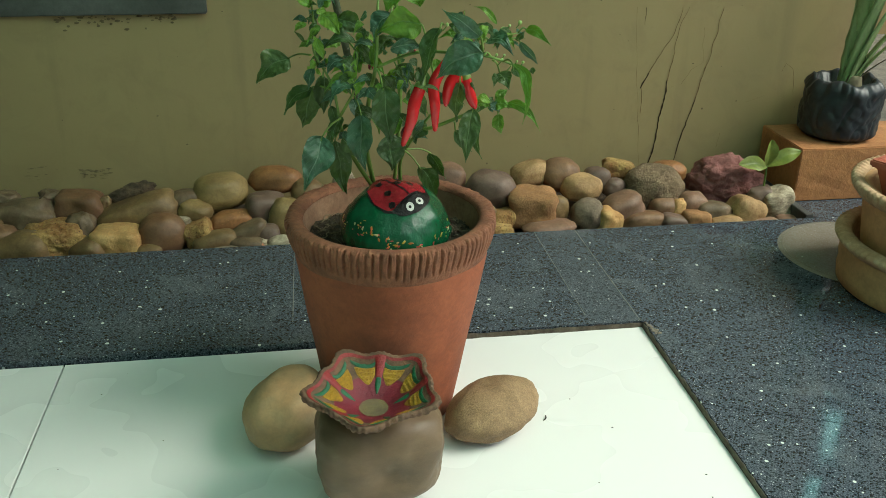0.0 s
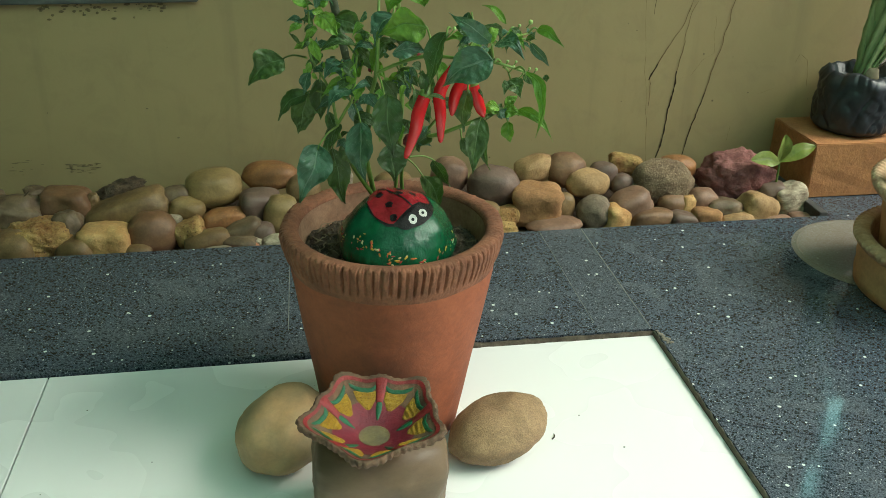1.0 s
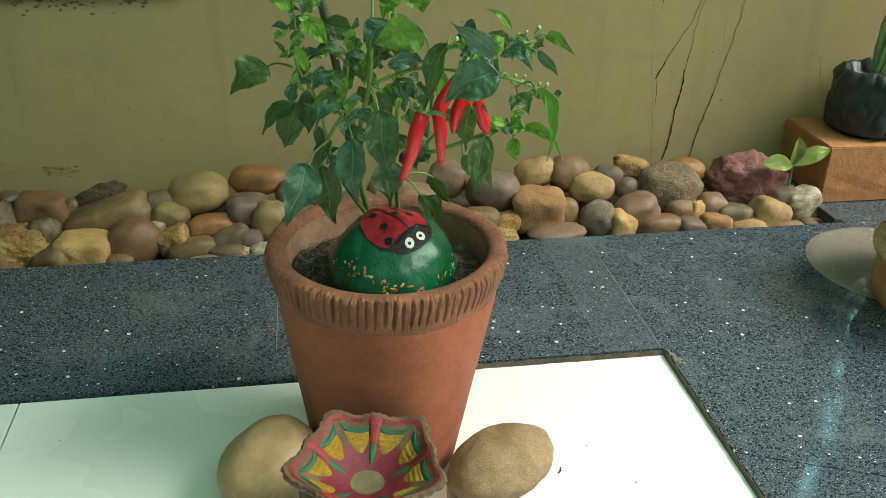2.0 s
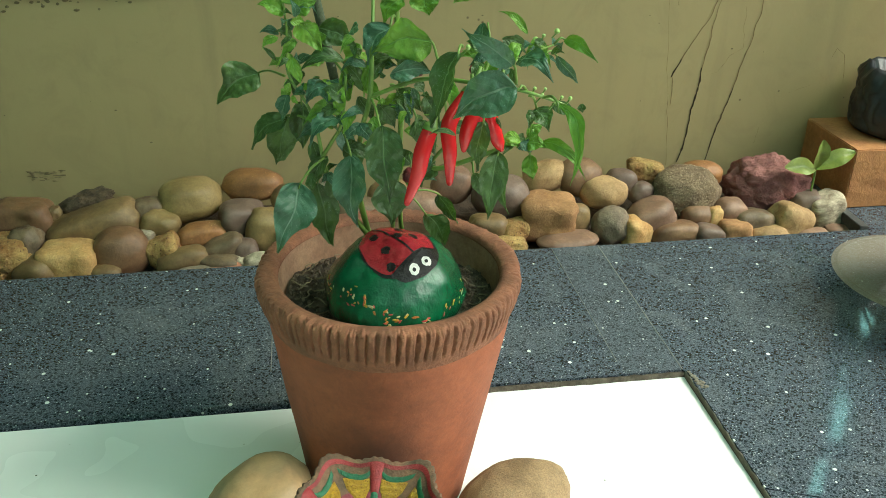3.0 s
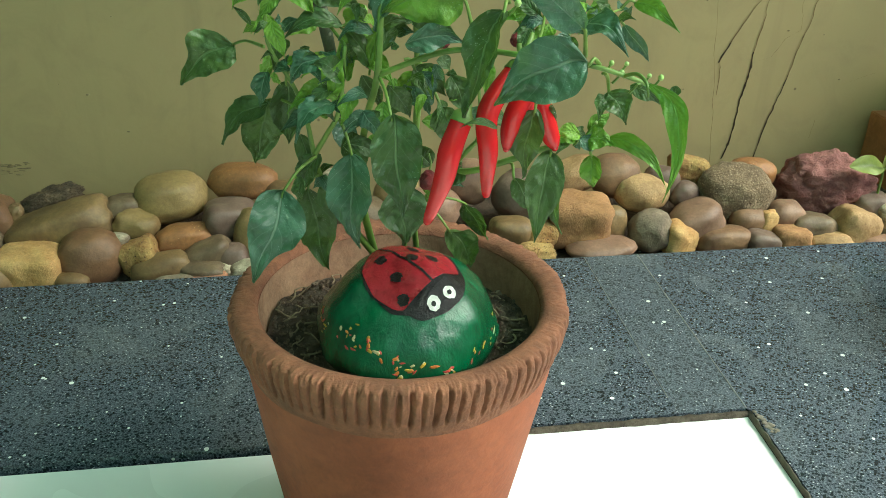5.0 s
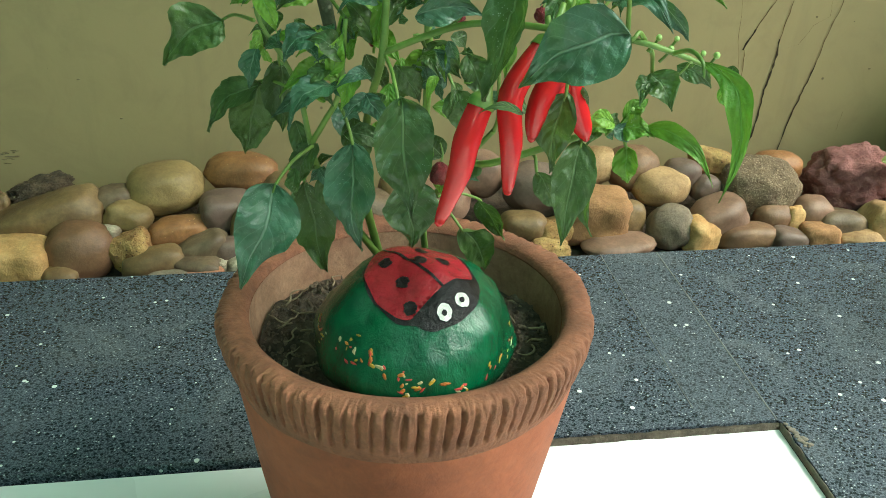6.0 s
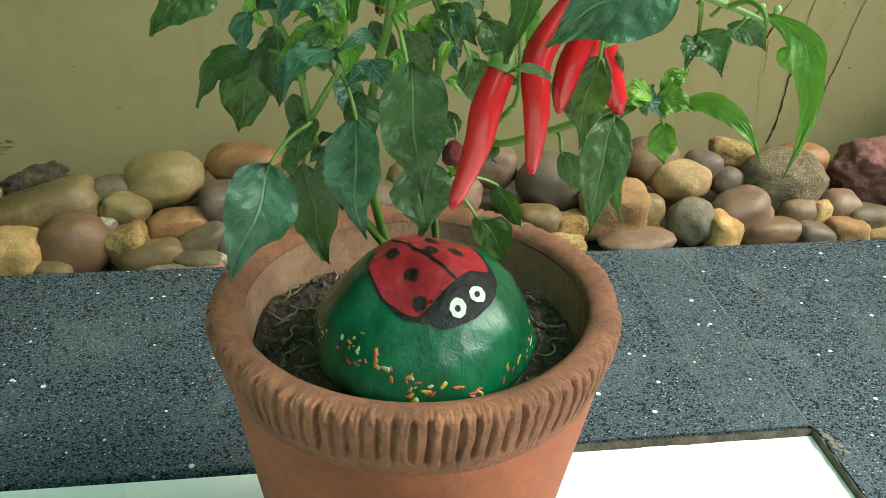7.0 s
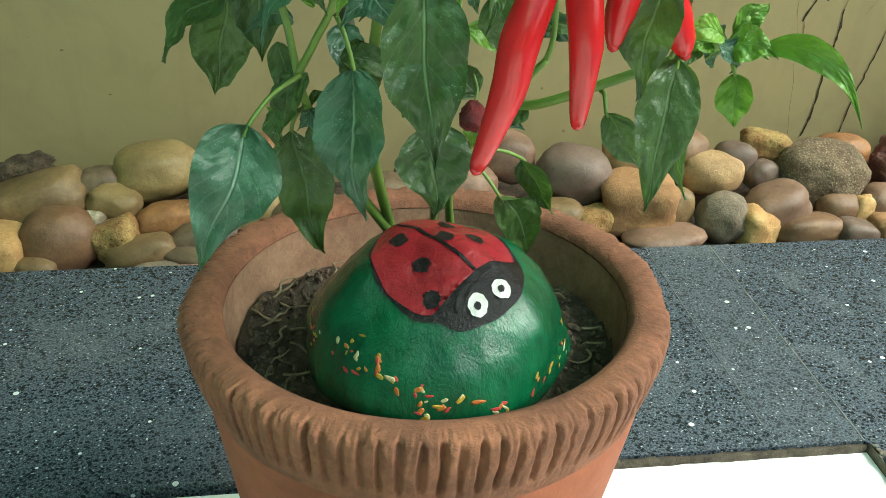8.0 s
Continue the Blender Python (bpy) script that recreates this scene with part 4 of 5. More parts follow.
def leaf(base, tip, width, face, curl, material, joint, bow=(0, 0, 0)):
    """One pointed leaf from base to tip; face is the way its upper side looks, joint where its stalk leaves the stem; bow bends its middle that way."""
    leaf_count[0] += 1
    seed = leaf_count[0] * 5.3
    b, t, n = Vector(base) - ROOT, Vector(tip) - ROOT, Vector(face).normalized()
    axis = t - b
    length = axis.length
    axis = axis.normalized()
    arch = 0.16 * length * math.hypot(axis.x, axis.y)
    side = axis.cross(n).normalized()
    n = side.cross(axis)
    bm = bmesh.new()
    uv = bm.loops.layers.uv.new("UVMap")
    nu, nv = 30, 14
    rows, where = [], {}
    for i in range(nu + 1):
        s = i / nu
        w = width / 2 * math.sin(math.pi * s ** 0.66) ** 0.92 * (1 - 0.40 * max(0.0, (s - 0.6) / 0.4) ** 0.8) if 0 < i < nu else 0.0004
        w = min(w, width / 2)
        row = []
        for j in range(nv + 1):
            u = 2 * j / nv - 1
            bend = curl * length * (4 * s * (1 - s)) * (0.7 + 0.5 * s)
            cup = 0.26 * w * abs(u) ** 1.3
            wave = 0.055 * width * noise.noise(Vector((s * 5.0, u * 1.6, seed))) * (0.4 + abs(u)) * 2.2 + 0.05 * width * abs(u) * math.sin(s * 15 + seed + 1.2 * u)
            edge = 1 + 0.07 * noise.noise(Vector((s * 7, 3.0 * (u > 0), seed)))
            wave += 0.050 * width * noise.noise(Vector((s * 14, u * 5, seed))) + 0.030 * width * noise.noise(Vector((s * 34, u * 13, seed)))
            sway = 0.13 * width * noise.noise(Vector((s * 2.2, 9.0, seed)))
            p = b + axis * (s * length) + side * (u * w * edge * 0.985 + sway) + n * (bend + cup + wave - 0.35 * curl * length * s)
            p.z += arch * 4 * s * (1 - s)
            p += Vector(bow) * (4 * s * (1 - s))
            vert = bm.verts.new(p)
            where[vert] = (j / nv, s)
            row.append(vert)
        rows.append(row)
    for lower, upper in zip(rows, rows[1:]):
        for j in range(nv):
            bm.faces.new((lower[j], lower[j + 1], upper[j + 1], upper[j]))
    for f in bm.faces:
        for loop in f.loops:
            loop[uv].uv = where[loop.vert]
    ob = part("leaf", bm, material, plant)
    if joint:
        j = Vector(joint) - ROOT
        midway = j.lerp(b, 0.55) + Vector((0, 0, 0.003))
        part("stalk", tube([j, midway, b, b + axis * length * 0.12], [0.0012, 0.0010, 0.0009, 0.0005], 6), STEM, ob)
    return ob


def limb(name, points, radii):
    part(name, tube([Vector(p) - ROOT for p in points], radii, 10), WOODY if name == "cane" else STEM, plant)


def chilli(points, radius):
    """A ripe pod hanging from its green cap."""
    pts = [Vector(p) - ROOT for p in points]
    pod = part("chilli", tube(pts, [radius * 0.88, radius, radius * 0.88, radius * 0.40], 16), CHILLI, plant, "ripe glossy red chilli")
    d = (pts[0] - pts[1]).normalized()
    tip = (pts[-1] - pts[-2]).normalized()
    part("pod_tip", tube([pts[-1] - tip * 0.0005, pts[-1] + tip * radius * 0.22, pts[-1] + tip * radius * 0.42], [radius * 0.41, radius * 0.32, radius * 0.08], 10), CHILLI, pod)
    part("cap", tube([pts[0] - d * 0.003, pts[0] + d * 0.001, pts[0] + d * 0.006, pts[0] + d * 0.016 + Vector((0, 0.004, 0.004))], [radius * 1.04, radius * 0.92, 0.0024, 0.0013], 16), STEM, pod, "green cap and stalk")


def fruit(name, at, radius):
    radius *= 0.8 if name == "flower_bud" else 1.0
    bm = pebble(radius * 2, radius * 2, radius * 2.1, 0.5 if name == "dried_fruit" else 0.05, 0.0, int(at[0] * 1000), 3)
    p = Vector(at) - ROOT
    bmesh.ops.translate(bm, verts=bm.verts, vec=p)
    ob = part(name, bm, {"dried_fruit": DRIED, "green_fruit": BUD, "flower_bud": BUD}[name], plant, {"dried_fruit": "shrivelled dark red chilli", "green_fruit": "small unripe green chilli", "flower_bud": "pale flower bud"}[name])
    if name == "flower_bud":
        part("stalk", tube([p, p + Vector((-0.0015, 0.0005, -0.003)), p + Vector((-0.004, 0.001, -0.006))], [0.0006, 0.0006, 0.0007], 6), STEM, ob)
    else:
        part("stalk", tube([p + Vector((0, 0, radius * 0.8)), p + Vector((0.002, 0.003, radius + 0.004)), p + Vector((0.001, 0.008, radius + 0.009))], [0.0007, 0.0006, 0.0006], 6), STEM, ob)


leaf((0.060, 1.195, 0.426), (0.020, 1.200, 0.397), 0.0334, (-0.32, -0.90, 0.29), .10, MATURE, (0.084, 1.110, 0.448))
leaf((0.083, 1.125, 0.409), (0.072, 1.140, 0.358), 0.0284, (0.10, -0.95, -0.30), .12, MATURE, (0.106, 1.090, 0.414))
leaf((0.084, 1.120, 0.409), (0.051, 1.130, 0.378), 0.0215, (-0.64, -0.58, 0.50), .10, MATURE, None)
leaf((0.096, 1.110, 0.426), (0.096, 1.120, 0.380), 0.0224, (-0.13, -0.97, -0.21), .06, MATURE, (0.098, 1.090, 0.438))
leaf((0.092, 1.070, 0.371), (0.071, 1.050, 0.318), 0.0348, (0.14, -0.94, 0.30), .10, DUSTY_SHEEN, (0.112, 1.090, 0.384))
leaf((0.106, 1.115, 0.351), (0.117, 1.125, 0.282), 0.0276, (-0.02, -0.99, -0.15), .05, MATURE, (0.113, 1.100, 0.367))
leaf((0.133, 1.070, 0.393), (0.135, 1.060, 0.333), 0.0293, (-0.45, -0.88, 0.13), .10, DUSTY_SHEEN, (0.127, 1.080, 0.411))
leaf((0.152, 1.020, 0.436), (0.159, 1.012, 0.376), 0.0290, (-0.06, -0.99, 0.13), .06, MATURE, (0.149, 1.050, 0.446))
leaf((0.163, 1.070, 0.370), (0.165, 1.065, 0.331), 0.0314, (0.09, -0.99, 0.13), .05, MATURE, (0.160, 1.090, 0.375))
leaf((0.200, 1.110, 0.318), (0.227, 1.155, 0.258), 0.0220, (0.35, -0.82, -0.46), .12, MATURE, (0.181, 1.120, 0.337))
leaf((0.214, 1.130, 0.328), (0.237, 1.150, 0.286), 0.0149, (-0.19, -0.84, -0.50), .12, MATURE, (0.186, 1.120, 0.336))
leaf((0.243, 0.970, 0.476), (0.199, 0.985, 0.453), 0.0328, (-0.34, -0.94, 0.05), .16, DUSTY_SHEEN, (0.250, 0.975, 0.474))
leaf((0.204, 0.988, 0.498), (0.186, 0.985, 0.445), 0.0229, (-0.78, -0.55, 0.30), .05, MATURE, (0.209, 1.000, 0.499))
leaf((0.202, 0.980, 0.441), (0.183, 0.980, 0.442), 0.0043, (0.03, -0.75, 0.66), .1, MATURE, None)
leaf((0.226, 1.000, 0.443), (0.224, 1.010, 0.400), 0.0194, (-0.63, -0.76, -0.15), .08, MATURE, (0.227, 1.000, 0.455))
leaf((0.245, 1.030, 0.407), (0.236, 1.020, 0.353), 0.0229, (-0.05, -0.98, 0.19), .08, MATURE, (0.254, 1.060, 0.399))
leaf((0.248, 1.035, 0.401), (0.255, 1.030, 0.352), 0.0136, (-0.80, -0.60, -0.05), .08, MATURE, None)
leaf((0.283, 1.050, 0.404), (0.313, 1.020, 0.383), 0.0112, (-0.57, -0.76, 0.31), .20, YOUNG, (0.278, 1.055, 0.404), (0.004, 0, 0.005))
leaf((0.266, 0.952, 0.472), (0.271, 0.928, 0.421), 0.0112, (-0.60, -0.75, 0.25), .20, YOUNG, (0.262, 0.972, 0.469), (0.014, 0, 0.004))
leaf((0.276, 1.050, 0.395), (0.280, 1.050, 0.373), 0.0145, (-0.50, -0.86, -0.09), .22, YOUNG, (0.270, 1.055, 0.403))
leaf((0.265, 1.000, 0.452), (0.273, 0.990, 0.437), 0.0172, (-0.22, -0.86, 0.46), .08, MATURE, (0.253, 0.975, 0.470))
leaf((0.265, 1.000, 0.449), (0.257, 0.990, 0.440), 0.0099, (-0.21, -0.56, 0.80), .08, MATURE, None)
leaf((0.234, 1.070, 0.373), (0.252, 1.070, 0.346), 0.0147, (-0.25, -0.95, -0.17), .2, MATURE, (0.234, 1.080, 0.379))
leaf((0.287, 0.975, 0.453), (0.291, 0.970, 0.444), 0.0070, (-0.53, -0.82, 0.22), .2, YOUNG, None)
leaf((0.293, 0.980, 0.461), (0.293, 0.980, 0.454), 0.0060, (-0.58, -0.81, 0.00), .2, MATURE, None)
leaf((0.320, 1.125, 0.468), (0.342, 1.100, 0.454), 0.0118, (-0.64, -0.72, 0.27), .08, YOUNG, (0.311, 1.125, 0.464))
leaf((0.314, 1.125, 0.454), (0.337, 1.130, 0.426), 0.0107, (-0.23, -0.91, -0.35), .2, DUSTY_SHEEN, (0.301, 1.120, 0.458))
leaf((0.265, 1.060, 0.471), (0.284, 1.030, 0.462), 0.0189, (-0.49, -0.52, 0.70), .15, DUSTY_SHEEN, (0.259, 1.060, 0.469))
leaf((0.303, 1.120, 0.465), (0.281, 1.115, 0.451), 0.0160, (-0.11, -0.87, 0.48), .1, YOUNG, None)
leaf((0.286, 1.120, 0.475), (0.261, 1.120, 0.494), 0.0075, (0.13, -0.98, 0.18), .15, YOUNG, None)
leaf((0.236, 1.060, 0.500), (0.240, 1.050, 0.470), 0.0137, (-0.67, -0.73, 0.15), .2, DUSTY_SHEEN, None)
leaf((0.256, 1.080, 0.482), (0.279, 1.090, 0.466), 0.0109, (0.33, -0.94, -0.10), .1, MATURE, None)
leaf((0.239, 0.970, 0.493), (0.202, 0.965, 0.518), 0.0165, (-0.04, -0.97, -0.25), .25, DUSTY_SHEEN, (0.244, 0.980, 0.477))
leaf((0.193, 1.040, 0.492), (0.150, 1.050, 0.482), 0.0345, (-0.18, -0.97, -0.19), .12, YOUNG, (0.201, 1.040, 0.465))
leaf((0.165, 1.060, 0.500), (0.145, 1.060, 0.471), 0.0241, (-0.50, -0.79, 0.35), .15, DUSTY_SHEEN, (0.169, 1.070, 0.504))
leaf((0.112, 1.120, 0.483), (0.144, 1.120, 0.467), 0.0242, (0.02, -1.00, 0.04), .15, MATURE, (0.100, 1.100, 0.486))
leaf((0.131, 1.090, 0.465), (0.096, 1.090, 0.458), 0.0142, (-0.14, -0.69, 0.71), .15, MATURE, (0.139, 1.090, 0.461))
leaf((0.096, 1.090, 0.495), (0.115, 1.090, 0.472), 0.0190, (-0.14, -0.98, -0.12), .12, YOUNG, None)
leaf((0.087, 1.090, 0.502), (0.067, 1.090, 0.510), 0.0146, (0.20, -0.84, 0.51), .12, YOUNG, None)
leaf((0.078, 1.100, 0.464), (0.068, 1.100, 0.475), 0.0042, (0.16, -0.98, 0.15), .1, MATURE, None)
leaf((0.098, 1.100, 0.455), (0.089, 1.090, 0.440), 0.0133, (-0.19, -0.76, 0.62), .15, MATURE, None)
leaf((0.094, 1.090, 0.483), (0.083, 1.090, 0.469), 0.0090, (-0.12, -0.99, 0.09), .15, YOUNG, None)
leaf((0.091, 1.080, 0.472), (0.097, 1.080, 0.449), 0.0112, (-0.25, -0.97, -0.06), .15, YOUNG, None)
leaf((0.117, 1.070, 0.452), (0.099, 1.070, 0.438), 0.0168, (-0.40, -0.76, 0.51), .2, DUSTY_SHEEN, None)
leaf((0.130, 1.060, 0.442), (0.111, 1.060, 0.451), 0.0131, (0.22, -0.85, 0.47), .2, MATURE, None)
leaf((0.122, 1.060, 0.434), (0.129, 1.060, 0.455), 0.0103, (-0.13, -0.99, 0.04), .12, YOUNG, None)
leaf((0.136, 1.060, 0.434), (0.127, 1.060, 0.415), 0.0111, (-0.47, -0.85, 0.22), .15, YOUNG, None)
leaf((0.124, 1.060, 0.428), (0.099, 1.050, 0.411), 0.0165, (-0.29, -0.57, 0.77), .2, DUSTY_SHEEN, None)
leaf((0.118, 1.070, 0.420), (0.106, 1.070, 0.429), 0.0101, (0.31, -0.86, 0.41), .2, MATURE, None)
leaf((0.139, 1.050, 0.427), (0.149, 1.050, 0.410), 0.0115, (-0.10, -0.99, -0.06), .15, DUSTY_SHEEN, None)
leaf((0.162, 1.040, 0.468), (0.195, 1.040, 0.467), 0.0155, (-0.00, -1.00, -0.04), .12, DUSTY_SHEEN, None)
leaf((0.168, 1.060, 0.477), (0.194, 1.060, 0.466), 0.0168, (0.02, -1.00, 0.05), .12, MATURE, None)
leaf((0.173, 1.090, 0.439), (0.193, 1.090, 0.420), 0.0185, (0.12, -0.99, 0.12), .1, MATURE, (0.167, 1.090, 0.444))
leaf((0.188, 1.080, 0.418), (0.203, 1.080, 0.385), 0.0200, (-0.21, -0.97, -0.09), .1, MATURE, (0.182, 1.090, 0.426))
leaf((0.187, 1.100, 0.417), (0.167, 1.100, 0.411), 0.0146, (-0.10, -0.93, 0.35), .1, DUSTY_SHEEN, None)
leaf((0.195, 1.090, 0.434), (0.208, 1.090, 0.406), 0.0161, (0.01, -1.00, 0.01), .1, MATURE, None)
leaf((0.206, 1.100, 0.369), (0.191, 1.100, 0.350), 0.0150, (-0.29, -0.93, 0.23), .1, MATURE, None)
leaf((0.185, 1.100, 0.370), (0.172, 1.100, 0.385), 0.0148, (0.14, -0.98, 0.12), .1, MATURE, None)
leaf((0.241, 1.050, 0.476), (0.211, 1.050, 0.475), 0.0095, (-0.02, -0.89, 0.45), .12, YOUNG, None)
leaf((0.244, 1.050, 0.475), (0.234, 1.040, 0.452), 0.0122, (-0.38, -0.77, 0.50), .12, YOUNG, None)
leaf((0.233, 1.030, 0.438), (0.247, 1.030, 0.414), 0.0135, (-0.15, -0.98, -0.09), .12, MATURE, None)
leaf((0.266, 1.050, 0.405), (0.250, 1.050, 0.403), 0.0092, (-0.07, -0.83, 0.56), .15, YOUNG, None)
leaf((0.270, 1.050, 0.405), (0.287, 1.040, 0.404), 0.0142, (-0.48, -0.84, 0.23), .12, YOUNG, None)
leaf((0.273, 1.050, 0.410), (0.285, 1.050, 0.421), 0.0100, (-0.19, -0.96, 0.21), .12, YOUNG, None)
leaf((0.276, 1.000, 0.454), (0.295, 1.000, 0.444), 0.0100, (0.00, -1.00, 0.00), .2, MATURE, None)
leaf((0.154, 1.080, 0.470), (0.145, 1.080, 0.438), 0.0095, (-0.47, -0.88, 0.13), .12, YOUNG, None)
leaf((0.146, 1.080, 0.443), (0.129, 1.080, 0.467), 0.0121, (0.38, -0.88, 0.27), .12, MATURE, None)
leaf((0.156, 1.080, 0.432), (0.171, 1.090, 0.406), 0.0144, (0.11, -0.95, -0.30), .12, MATURE, None)
leaf((0.135, 1.100, 0.396), (0.143, 1.100, 0.363), 0.0176, (-0.12, -0.99, -0.03), .12, MATURE, None)
leaf((0.114, 1.110, 0.355), (0.136, 1.120, 0.323), 0.0184, (0.22, -0.96, -0.15), .12, MATURE, None)
leaf((0.103, 1.100, 0.395), (0.110, 1.100, 0.364), 0.0132, (-0.08, -1.00, -0.02), .12, MATURE, None)
leaf((0.193, 1.080, 0.520), (0.195, 1.080, 0.501), 0.0231, (-0.11, -0.99, -0.01), .1, YOUNG, None)
leaf((0.176, 1.090, 0.515), (0.162, 1.090, 0.492), 0.0169, (-0.45, -0.85, 0.27), .1, YOUNG, None)
leaf((0.222, 1.050, 0.529), (0.211, 1.050, 0.517), 0.0178, (-0.20, -0.96, 0.18), .1, YOUNG, None)
leaf((0.162, 1.090, 0.510), (0.176, 1.090, 0.526), 0.0149, (0.10, -0.99, -0.09), .1, YOUNG, None)
leaf((0.085, 1.090, 0.512), (0.099, 1.090, 0.525), 0.0168, (0.13, -0.98, -0.14), .1, YOUNG, None)
leaf((0.093, 1.090, 0.505), (0.112, 1.090, 0.511), 0.0168, (0.04, -0.99, -0.13), .1, YOUNG, None)
leaf((0.183, 1.125, 0.392), (0.216, 1.142, 0.369), 0.0137, (0.49, -0.87, 0.07), .12, YOUNG, None)
leaf((0.170, 1.086, 0.426), (0.155, 1.102, 0.402), 0.0138, (-0.22, -0.87, -0.44), .12, MATURE, None)
leaf((0.127, 1.091, 0.421), (0.096, 1.080, 0.417), 0.0169, (0.09, -0.55, 0.83), .12, YOUNG, None)
leaf((0.222, 1.133, 0.393), (0.244, 1.128, 0.380), 0.0120, (0.17, -0.78, 0.60), .12, MATURE, None)
leaf((0.149, 1.114, 0.388), (0.154, 1.097, 0.363), 0.0149, (0.13, -0.81, 0.57), .12, YOUNG, None)
leaf((0.217, 1.105, 0.442), (0.220, 1.100, 0.417), 0.0146, (-0.10, -0.98, 0.18), .12, YOUNG, None)
leaf((0.179, 1.091, 0.380), (0.159, 1.089, 0.354), 0.0180, (-0.55, -0.69, 0.47), .12, YOUNG, None)
leaf((0.114, 1.090, 0.385), (0.101, 1.106, 0.349), 0.0154, (-0.71, -0.70, -0.05), .12, MATURE, None)
leaf((0.146, 1.094, 0.452), (0.128, 1.101, 0.440), 0.0136, (-0.21, -0.95, -0.24), .12, MATURE, None)
leaf((0.152, 1.118, 0.452), (0.124, 1.123, 0.429), 0.0194, (-0.16, -0.99, -0.02), .12, YOUNG, None)
leaf((0.127, 1.132, 0.393), (0.136, 1.117, 0.365), 0.0176, (0.33, -0.78, 0.53), .12, DUSTY_SHEEN, None)
leaf((0.164, 1.121, 0.423), (0.162, 1.118, 0.399), 0.0106, (0.04, -0.99, 0.12), .12, YOUNG, None)
leaf((0.181, 1.102, 0.429), (0.161, 1.113, 0.413), 0.0135, (-0.44, -0.90, -0.07), .12, YOUNG, None)
leaf((0.144, 1.123, 0.424), (0.157, 1.141, 0.394), 0.0130, (0.22, -0.88, -0.43), .12, MATURE, None)
leaf((0.164, 1.101, 0.398), (0.150, 1.101, 0.377), 0.0128, (-0.09, -0.99, 0.06), .12, YOUNG, None)
leaf((0.213, 1.134, 0.393), (0.242, 1.135, 0.381), 0.0139, (-0.01, -0.99, -0.12), .12, DUSTY_SHEEN, None)
leaf((0.146, 1.119, 0.470), (0.139, 1.136, 0.437), 0.0171, (-0.69, -0.70, -0.21), .12, YOUNG, None)
leaf((0.131, 1.118, 0.431), (0.110, 1.123, 0.407), 0.0127, (-0.28, -0.96, 0.04), .12, YOUNG, None)
leaf((0.129, 1.091, 0.390), (0.154, 1.092, 0.378), 0.0130, (0.24, -0.87, 0.43), .12, MATURE, None)
leaf((0.143, 1.091, 0.443), (0.159, 1.072, 0.433), 0.0140, (-0.06, -0.51, 0.86), .12, YOUNG, None)
leaf((0.105, 1.105, 0.494), (0.107, 1.104, 0.476), 0.0080, (0.16, -0.99, 0.07), .12, YOUNG, None)
leaf((0.087, 1.130, 0.431), (0.081, 1.119, 0.418), 0.0099, (-0.38, -0.61, 0.69), .12, YOUNG, None)
leaf((0.089, 1.122, 0.438), (0.081, 1.103, 0.431), 0.0092, (0.59, -0.49, 0.64), .12, YOUNG, None)
leaf((0.119, 1.109, 0.480), (0.102, 1.122, 0.471), 0.0100, (-0.52, -0.83, -0.20), .12, YOUNG, None)
leaf((0.123, 1.122, 0.436), (0.105, 1.114, 0.427), 0.0110, (0.28, -0.92, 0.26), .12, YOUNG, None)
leaf((0.085, 1.095, 0.437), (0.080, 1.098, 0.414), 0.0133, (-0.56, -0.83, 0.01), .12, DUSTY_SHEEN, None)
leaf((0.106, 1.128, 0.459), (0.094, 1.141, 0.444), 0.0076, (-0.75, -0.66, 0.03), .12, DUSTY_SHEEN, None)
leaf((0.116, 1.112, 0.460), (0.097, 1.103, 0.455), 0.0102, (0.45, -0.89, -0.11), .12, YOUNG, None)
leaf((0.085, 1.109, 0.463), (0.072, 1.114, 0.455), 0.0086, (-0.15, -0.93, -0.34), .12, YOUNG, None)
leaf((0.123, 1.099, 0.427), (0.124, 1.095, 0.414), 0.0087, (0.54, -0.79, 0.29), .12, YOUNG, None)
leaf((0.110, 1.104, 0.403), (0.091, 1.090, 0.401), 0.0107, (0.49, -0.73, 0.48), .12, DUSTY_SHEEN, None)
limb("stem", [(0.156, 1.165, 0.267), (0.128, 1.140, 0.320), (0.114, 1.105, 0.365), (0.111, 1.092, 0.384)], [0.0028, 0.0024, 0.0020, 0.0017])
limb("stem", [(0.111, 1.092, 0.384), (0.119, 1.085, 0.400), (0.127, 1.075, 0.420), (0.131, 1.070, 0.459)], [0.0017, 0.0016, 0.0015, 0.0012])
limb("stem", [(0.111, 1.092, 0.384), (0.106, 1.090, 0.415), (0.099, 1.090, 0.433), (0.087, 1.090, 0.457), (0.088, 1.090, 0.491), (0.086, 1.090, 0.518)], [0.0016, 0.0015, 0.0013, 0.0012, 0.0009, 0.0007])
limb("stem", [(0.155, 1.170, 0.264), (0.141, 1.130, 0.342), (0.143, 1.090, 0.404), (0.148, 1.055, 0.446), (0.151, 1.060, 0.490)], [0.0030, 0.0026, 0.0022, 0.0020, 0.0017])
limb("stem", [(0.151, 1.060, 0.490), (0.153, 1.070, 0.510), (0.154, 1.080, 0.533)], [0.0016, 0.0013, 0.0011])
limb("branch", [(0.148, 1.055, 0.446), (0.177, 1.045, 0.460), (0.196, 1.030, 0.467), (0.219, 1.000, 0.472), (0.245, 0.975, 0.474), (0.266, 0.972, 0.468), (0.278, 0.972, 0.463)], [0.0017, 0.0017, 0.0016, 0.0015, 0.0013, 0.0012, 0.0009])
limb("branch", [(0.185, 1.165, 0.272), (0.182, 1.140, 0.318), (0.201, 1.110, 0.364), (0.215, 1.100, 0.386)], [0.0024, 0.0020, 0.0017, 0.0015])
